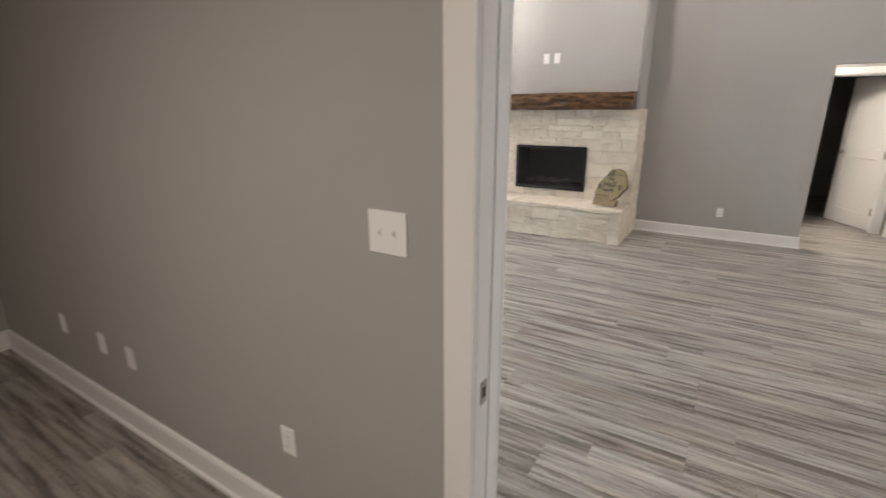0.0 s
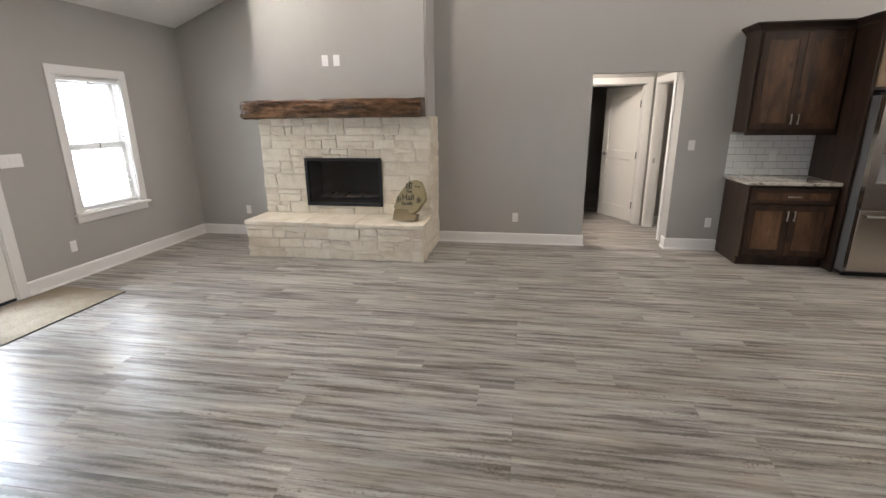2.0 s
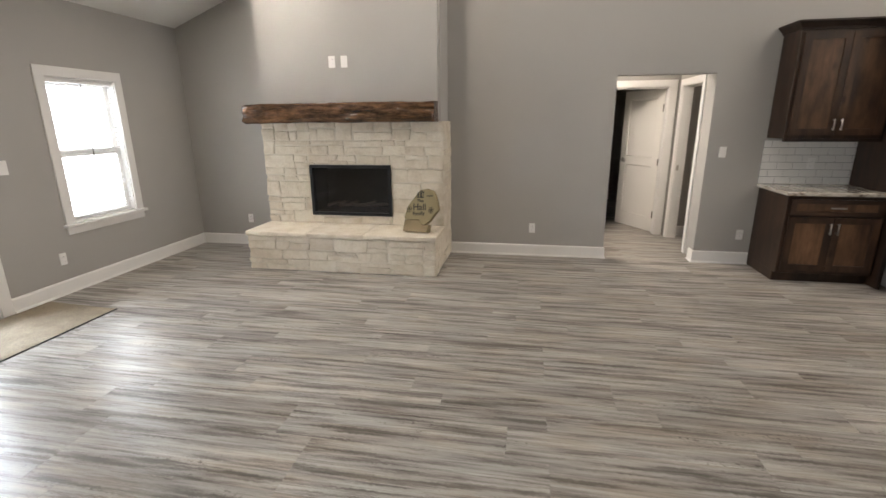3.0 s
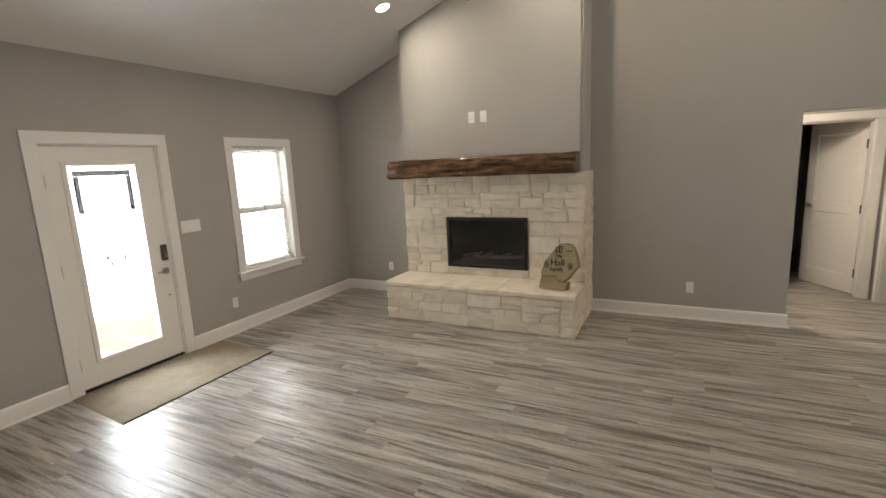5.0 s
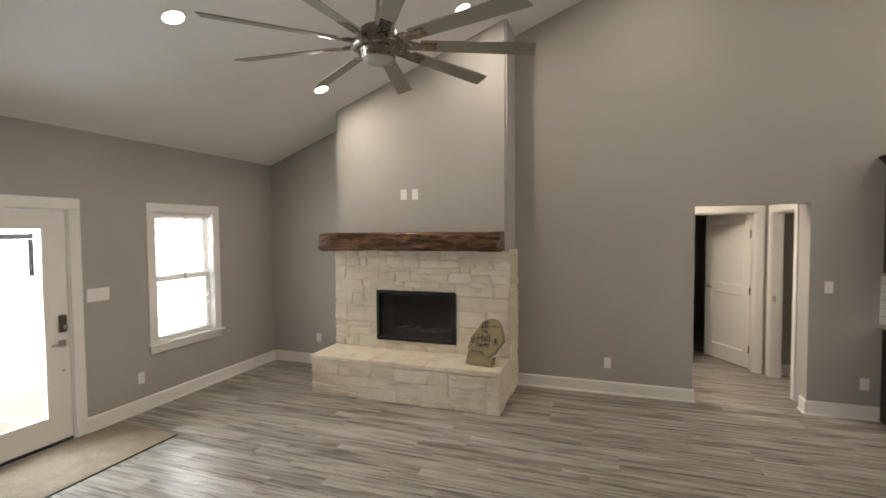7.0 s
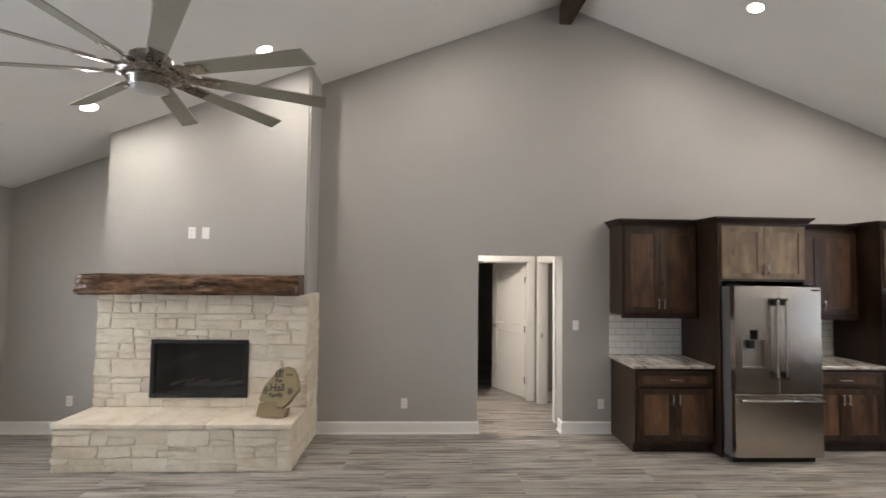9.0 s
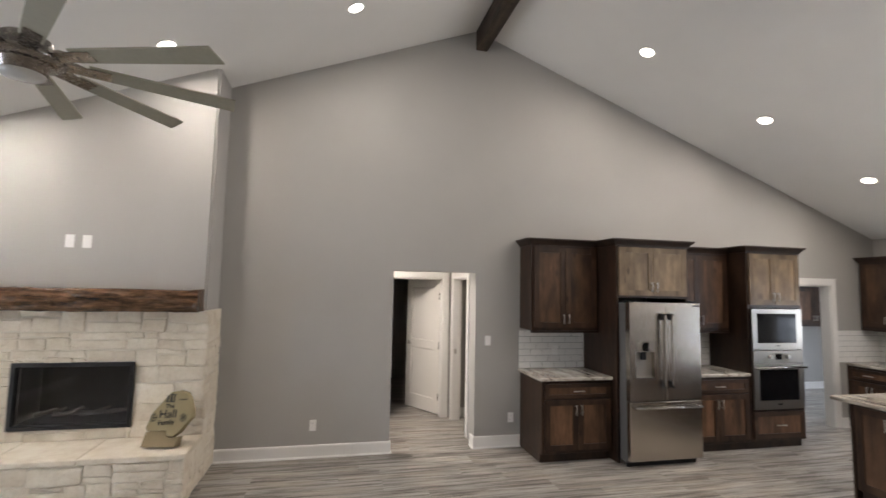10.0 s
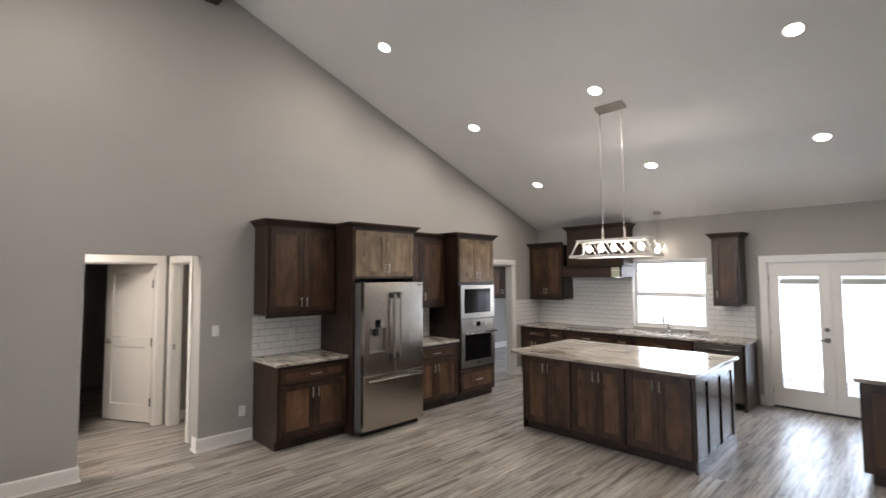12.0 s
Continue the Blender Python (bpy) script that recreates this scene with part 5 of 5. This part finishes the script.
tiles("backsplash", pose(XR, YW - 0.002, 0, 0, 0, -90), 3.67, 0.915, 1.833, [(YW - SINKW[1], YW - SINKW[0], SINKW[2], SINKW[3]), (0.0, 0.77, 1.37, 1.9), (3.21, 3.70, 1.374, 1.9)], "white subway-tile backsplash around the kitchen window")
tiles("backsplash", pose(7.325, YW, 0), XR - 7.325 - 0.012, 0.915, 1.374, [], "white subway-tile backsplash return beside the doorway")
wall_cabinet((XR - 0.335, YW - 0.03, 0), -90, 0.735, 0.332, 1.405, 2.375, "dark alder wall cabinet in the kitchen corner", right=False)
wall_cabinet((XR - 0.335, 3.325, 0), -90, 0.345, 0.332, 1.405, 2.355, "narrow dark alder wall cabinet beside the window", doors=1)


def range_hood():
    w = 1.05
    t = thing("range_hood", (XR - 0.5, 5.675, 0), "dark alder range hood with crown over the cooktop", "range hood", rz=-90)
    part("lower_box", box(-0.03, w + 0.03, -0.02, 0.497, 1.80, 1.965, 0.004), M_CABX, t)
    part("ledge", box(-0.055, w + 0.055, -0.045, 0.497, 1.965, 1.99, 0.006), M_CABX, t)
    part("chimney", box(0.0, w, 0.12, 0.497, 1.99, 2.635, 0.003), M_CAB, t)
    d = part("panel_frame", frame_grid([0.02, 0.09, w - 0.09, w - 0.02], [2.01, 2.08, 2.53, 2.60], 0.10, 0.1195, {(1, 1)}), M_CAB, t)
    part("panel", box(0.088, w - 0.088, 0.108, 0.118, 2.078, 2.532), M_CABX, d)
    pr = [(o, 2.625 + q) for o, q in CROWN]
    part("crown_moulding", sweep(pr, [(0, 0.497), (0, 0.12), (w, 0.12), (w, 0.497)]), M_CABX, t)
    part("liner", box(0.12, w - 0.12, 0.06, 0.45, 1.785, 1.80), M_STEELX, t, "steel hood liner")
    return t


range_hood()
t = thing("hood_tag", (XR - 0.52, 4.70, 1.80), "pale green and white carton tag on the hood", "tag", rz=-90)
part("card", box(-0.07, 0.07, -0.008, 0.0, 0.0, 0.16, 0.002), painted("tag_paper", (0.40, 0.43, 0.33), 0.6, 0.1, 0.05), t)
part("print_bar", box(-0.06, 0.06, -0.0092, -0.008, 0.10, 0.115), M_WHITEWOOD, t)
t = thing("cooktop", (KX + 0.08, KY - 0.97, 0.914), "black glass cooktop set in the granite worktop", "cooktop", rz=-90)
part("glass", box(0.0, 0.80, 0.0, 0.45, 0, 0.006, 0.002), M_BLACKGLASS, t)
for x, y, r in ((0.2, 0.13, 0.08), (0.2, 0.34, 0.09), (0.58, 0.13, 0.10), (0.58, 0.34, 0.07)):
    part("burner_ring", lathe([(r, 0.0065), (r - 0.004, 0.007)], 24), M_NICKEL, t, loc=(x, y, 0))


def sink():
    t = thing("kitchen_sink", (KX + 0.07, 4.40, 0.914), "stainless drop-in sink below the window", "sink", rz=-90)
    part("rim", frame_grid([0, 0.03, 0.67, 0.70], [0, 0.03, 0.40, 0.43], 0, 0.004, {(1, 1)}), M_STEELX, t).matrix_local = pose(0, 0.43, 0.004, 90, 0, 0) @ pose(0, 0, 0)
    f = thing("faucet", (XR - 0.10, 4.05, 0.914), "polished gooseneck kitchen faucet behind the sink", "faucet", rz=-90)
    bm = lathe([(0.0, 0), (0.028, 0), (0.026, 0.02), (0.016, 0.05), (0.0, 0.05)], 16)
    part("base", bm, M_CHROME, f)
    pts = [(0, 0, 0.04), (0, 0, 0.30)] + [(0, -0.09 + 0.09 * math.cos(a), 0.30 + 0.09 * math.sin(a)) for a in [math.pi * i / 8 for i in range(1, 9)]] + [(0, -0.18, 0.22)]
    bm = bmesh.new()
    for a, b in zip(pts, pts[1:]):
        cyl(0.012, a, b, 10, bm=bm)
    part("spout", bm, M_CHROME, f)
    part("spray_head", cyl(0.017, (0, -0.18, 0.23), (0, -0.18, 0.15), 12, 0.020), M_CHROME, f)
    part("lever", cyl(0.006, (0.02, 0, 0.08), (0.09, 0, 0.11), 8), M_CHROME, f)
    s = thing("soap_dispenser", (XR - 0.10, 3.72, 0.914), "small polished soap dispenser beside the sink", "dispenser", rz=-90)
    part("body", lathe([(0.0, 0), (0.022, 0), (0.02, 0.03), (0.01, 0.05), (0.01, 0.08), (0.0, 0.08)], 14), M_CHROME, s)
    part("nozzle", cyl(0.006, (0, 0.0, 0.075), (0, -0.08, 0.07), 8), M_CHROME, s)


sink()


# island
IX, IY0, IY1 = 4.93, 4.61, 2.72
iw = (IY0 - IY1) / 3
for i in range(3):
    t = thing("island_cabinet", (IX, IY0 - i * iw, 0), "dark alder island cabinet with two doors", "cabinet", "island cabinets", rz=-90)
    part("body", box(0.0005, iw - 0.0005, 0, 1.23, 0.10, 0.876), M_CAB, t)
    part("plinth", box(0.0005, iw - 0.0005, 0.05, 1.18, 0.0, 0.10), M_CAB, t)
    part("foot_rail", box(0.0005 if i else 0.05, iw - 0.0005, -0.004, 0.018, 0.055, 0.10), M_CABX, t)
    pair(t, iw, 0.115, 0.855, False, edge=0.014)
t = thing("island_end_panel", (IX, IY1 - 0.002, 0), "dark alder panelled end of the island", "panel")
part("board", box(-0.02, 1.24, -0.020, 0.0, 0.0, 0.876, 0.002), M_CAB_SATIN, t)
for a in (0.0, 0.40, 0.80):
    part("panel_frame", frame_grid([a - 0.02, a + 0.045, a + 0.325, a + 0.385], [0.0, 0.11, 0.80, 0.872], -0.034, -0.0205, {(1, 1)}), M_CAB_SATIN, t)
t = thing("island_end_panel", (IX, IY0 + 0.002, 0), "dark alder panelled end of the island", "panel")
part("board", box(-0.02, 1.24, 0.0, 0.020, 0.0, 0.876, 0.002), M_CAB, t)
solid("island_worktop", box(4.85, 6.24, 2.66, 4.77, 0.878, 0.916, 0.006), M_GRANITE, "polished striped granite worktop overhanging the island", "worktop")

# peninsula at the dining end
t = thing("peninsula_cabinet", (5.74, 1.62, 0), "dark alder peninsula cabinet with plain panel front", "cabinet", rz=-90)
part("body", box(0, 1.9, 0, 0.98, 0.10, 0.876, 0.002), M_CAB, t)
part("plinth", box(0.06, 1.9, 0.05, 0.93, 0, 0.10), M_CAB, t)
for a in (0.02, 0.64, 1.26):
    shaker(t, a, a + 0.60, 0.115, 0.86, "door", None)
solid("peninsula_worktop", box(5.67, 6.85, -0.30, 1.655, 0.878, 0.916, 0.006), M_GRANITE, "striped granite worktop on the peninsula", "worktop")

# laundry wall cabinet
wall_cabinet((8.95, 8.57, 0), 0, 0.9, 0.325, 1.30, 2.05, "dark alder wall cabinet in the laundry")


# ---- hanging lamps ----
def linear_chandelier():
    cx, cy, z0, z1 = 5.32, 3.63, 2.045, 2.225
    t = thing("linear_chandelier", (cx, cy, z0), "whitewashed open-frame linear chandelier with five lit bulbs", "chandelier")
    L0, L1, W0, W1, h = 0.48, 0.405, 0.13, 0.085, z1 - z0
    bar = 0.016

    def ring(L, W, z):
        bm = bmesh.new()
        add_box(bm, -W - bar, -W + bar, -L - bar, L + bar, z - bar, z + bar, 0.003)
        add_box(bm, W - bar, W + bar, -L - bar, L + bar, z - bar, z + bar, 0.003)
        add_box(bm, -W + bar, W - bar, -L - bar, -L + bar, z - bar, z + bar, 0.003)
        add_box(bm, -W + bar, W - bar, L - bar, L + bar, z - bar, z + bar, 0.003)
        return bm

    part("lower_frame", ring(L0, W0, 0.0), M_WHITEWOOD, t)
    part("upper_frame", ring(L1, W1, h), M_WHITEWOOD, t)
    for sx in (-1, 1):
        for sy in (-1, 1):
            part("post", cyl(0.011, (sx * W0, sy * L0, 0), (sx * W1, sy * L1, h), 6), M_WHITEWOOD, t)
    for k in range(-2, 3):
        for sx in (-1, 1):
            part("brace", cyl(0.006, (sx * W0, k * 0.17 - 0.06, 0.01), (sx * W1, k * 0.15 + 0.06, h - 0.01), 6), M_WHITEWOOD, t)
    part("lamp_rail", box(-0.012, 0.012, -L1, L1, h - 0.012, h + 0.012), M_WHITEWOOD, t)
    for k in range(-2, 3):
        s = part("socket", cyl(0.016, (0, k * 0.155, h - 0.012), (0, k * 0.155, h - 0.045), 10), M_NICKEL, t)
        b = part("bulb", lathe([(0.0, 0.0), (0.022, 0.008), (0.034, 0.035), (0.030, 0.062), (0.014, 0.085), (0.0, 0.088)], 14), M_BULB, s, "glowing bulb")
        b.location = (0, k * 0.155, h - 0.128)
    top = roof(cx) - z0
    for y in (-0.13, 0.13):
        part("rod", cyl(0.004, (0, y, h), (0, y, top - 0.04), 8), M_NICKEL, t)
        part("swivel", lathe([(0.0, h + 0.01), (0.02, h + 0.01), (0.014, h + 0.05), (0.011, h + 0.14), (0.0, h + 0.14)], 12), M_NICKEL, t).location = (0, y, 0)
    c = part("canopy", box(-0.06, 0.06, -0.17, 0.17, -0.03, 0.0, 0.004), M_NICKEL, t, "flat nickel ceiling plate")
    c.matrix_local = pose(0, 0, top - 0.004, 0, math.degrees(math.atan(SLOPE)), 0)


linear_chandelier()
BULB = bpy.data.lights.new("chandelier_lamp", "POINT")
BULB.energy, BULB.color, BULB.shadow_soft_size = 14, WARM, 0.03
for y in (-0.0775, 0.0775):
    new("chandelier_lamp", BULB).location = (5.32, 3.63 + y, 2.135)


def sink_pendant():
    cx, cy, z0 = 7.85, 4.12, 2.135
    t = thing("sink_pendant", (cx, cy, z0), "small clear-glass lantern pendant lit over the sink", "pendant lamp")
    a, b, h = 0.115, 0.075, 0.19
    bm = bmesh.new()
    lo = [bm.verts.new((sx * a, sy * a, 0)) for sx, sy in ((-1, -1), (1, -1), (1, 1), (-1, 1))]
    up = [bm.verts.new((sx * b, sy * b, h)) for sx, sy in ((-1, -1), (1, -1), (1, 1), (-1, 1))]
    for i in range(4):
        bm.faces.new((lo[i], lo[(i + 1) % 4], up[(i + 1) % 4], up[i]))
    g = part("glass_shade", bm, M_GLASS, t, "clear tapered glass shade")
    g.visible_shadow = False
    for i, (sx, sy) in enumerate(((-1, -1), (1, -1), (1, 1), (-1, 1))):
        part("corner_bar", cyl(0.005, (sx * a, sy * a, 0), (sx * b, sy * b, h), 6), M_WHITEWOOD, t)
    part("cap", box(-b - 0.008, b + 0.008, -b - 0.008, b + 0.008, h, h + 0.018, 0.003), M_NICKEL, t)
    part("socket", cyl(0.02, (0, 0, h), (0, 0, h + 0.06), 12), M_NICKEL, t)
    part("bulb", lathe([(0.0, 0.04), (0.025, 0.05), (0.036, 0.085), (0.028, 0.12), (0.014, 0.15), (0.014, 0.19), (0.0, 0.19)], 14), M_BULB, t, "glowing bulb")
    top = roof(cx) - z0
    part("rod", cyl(0.005, (0, 0, h + 0.05), (0, 0, top - 0.02), 8), M_NICKEL, t)
    c = part("canopy", lathe([(0.0, -0.028), (0.045, -0.026), (0.062, -0.010), (0.062, 0.0)], 20), M_NICKEL, t)
    c.matrix_local = pose(0, 0, top - 0.001, 0, math.degrees(math.atan(SLOPE)), 0)


sink_pendant()
PEND = bpy.data.lights.new("pendant_lamp", "POINT")
PEND.energy, PEND.color, PEND.shadow_soft_size = 20, WARM, 0.04
new("pendant_lamp", PEND).location = (7.85, 4.12, 2.23)


# ---- door mat ----
def door_mat():
    n, m = 60, 30
    x0, x1, y0, y1 = -4.435, -3.65, 2.86, 4.26
    bm = bmesh.new()
    grid = []
    for i in range(n + 1):
        row = []
        for k in range(m + 1):
            u, v = i / n, k / m
            e = min(u, v, 1 - u, 1 - v)
            z = 0.010 * min(1, e * 30 + 0.25) + 0.0025 * noise.noise((u * 40, v * 20, 1))
            row.append(bm.verts.new((x0 + (x1 - x0) * v + 0.006 * noise.noise((u * 5, v * 3, 4)), y0 + (y1 - y0) * u + 0.05 * (0.5 - v), max(z, 0.002))))
        grid.append(row)
    for i in range(n):
        for k in range(m):
            bm.faces.new((grid[i][k], grid[i + 1][k], grid[i + 1][k + 1], grid[i][k + 1])).smooth = True
    bmesh.ops.recalc_face_normals(bm, faces=bm.faces[:])
    mat, nt, p = material("mat_weave")
    v = coords(nt)
    a = noise_tex(nt, v, 120, 3, 0.7)
    b = noise_tex(nt, v, 7, 3)
    r = ramp(nt, a, [(0.3, (0.155, 0.124, 0.088)), (0.7, (0.40, 0.335, 0.25))])
    r2 = ramp(nt, b, [(0.3, (0.8, 0.78, 0.75)), (0.7, (1.1, 1.1, 1.1))])
    nt.links.new(mix(nt, r.outputs[0], r2.outputs[0], 0.8, "MULTIPLY"), p.inputs["Base Color"])
    p.inputs["Roughness"].default_value = 1.0
    bump(nt, p, a, 1.0, 0.006)
    t = thing("door_mat", (0, 0, 0), "flat tan carpet remnant mat before the entry door", "mat")
    part("weave", bm, mat, t)
    e = bmesh.new()
    add_box(e, x1 - 0.004, x1 + 0.004, y0 - 0.022, y1 - 0.024, 0.001, 0.008)
    part("bound_edge", e, M_DARK, t, "dark bound edge")


door_mat()


# ---- floor planks ----
def plank_mesh(x0, x1, y0, y1, bm):
    g, c = 0.0004, 0.0007
    lo = [bm.verts.new(p) for p in ((x0 + g, y0 + g, -0.004), (x1 - g, y0 + g, -0.004), (x1 - g, y1 - g, -0.004), (x0 + g, y1 - g, -0.004))]
    md = [bm.verts.new((v.co.x, v.co.y, -c * 0.6)) for v in lo]
    up = [bm.verts.new(p) for p in ((x0 + g + c, y0 + g + c, 0), (x1 - g - c, y0 + g + c, 0), (x1 - g - c, y1 - g - c, 0), (x0 + g + c, y1 - g - c, 0))]
    for a, b in ((lo, md), (md, up)):
        for i in range(4):
            bm.faces.new((a[i], a[(i + 1) % 4], b[(i + 1) % 4], b[i]))
    bm.faces.new(up)
    return bm


def lay_floor():
    floor = tagged(solid("floor", box(-4.62, 10.7, -2.8, 11.2, -0.12, -0.0035), M_JOINT, "grey-brown wood-look plank floor"), kind="structure")
    rng = random.Random(5)
    W, L = 0.128, 1.22
    rest = bmesh.new()
    shared = {}
    y = -2.75
    while y < 11.1:
        x = -4.6 - rng.choice((0.0, 0.2, 0.41, 0.61, 0.81, 1.02))
        while x < 10.6:
            if -3.9 < x + 0.6 < 5.2 and 0.9 < y < 5.5:
                if "plank" not in shared:
                    shared["plank"] = mesh_of(plank_mesh(-L / 2, L / 2, -W / 2, W / 2, bmesh.new()), "plank", M_PLANK)
                p = new("plank", shared["plank"])
                p.parent = floor
                p.location = (x + L / 2, y + W / 2, 0)
            else:
                plank_mesh(x, x + L, y, y + W, rest)
            x += L
        y += W
    tagged(part("planks", rest, M_PLANKS, floor), kind="stuff")


lay_floor()
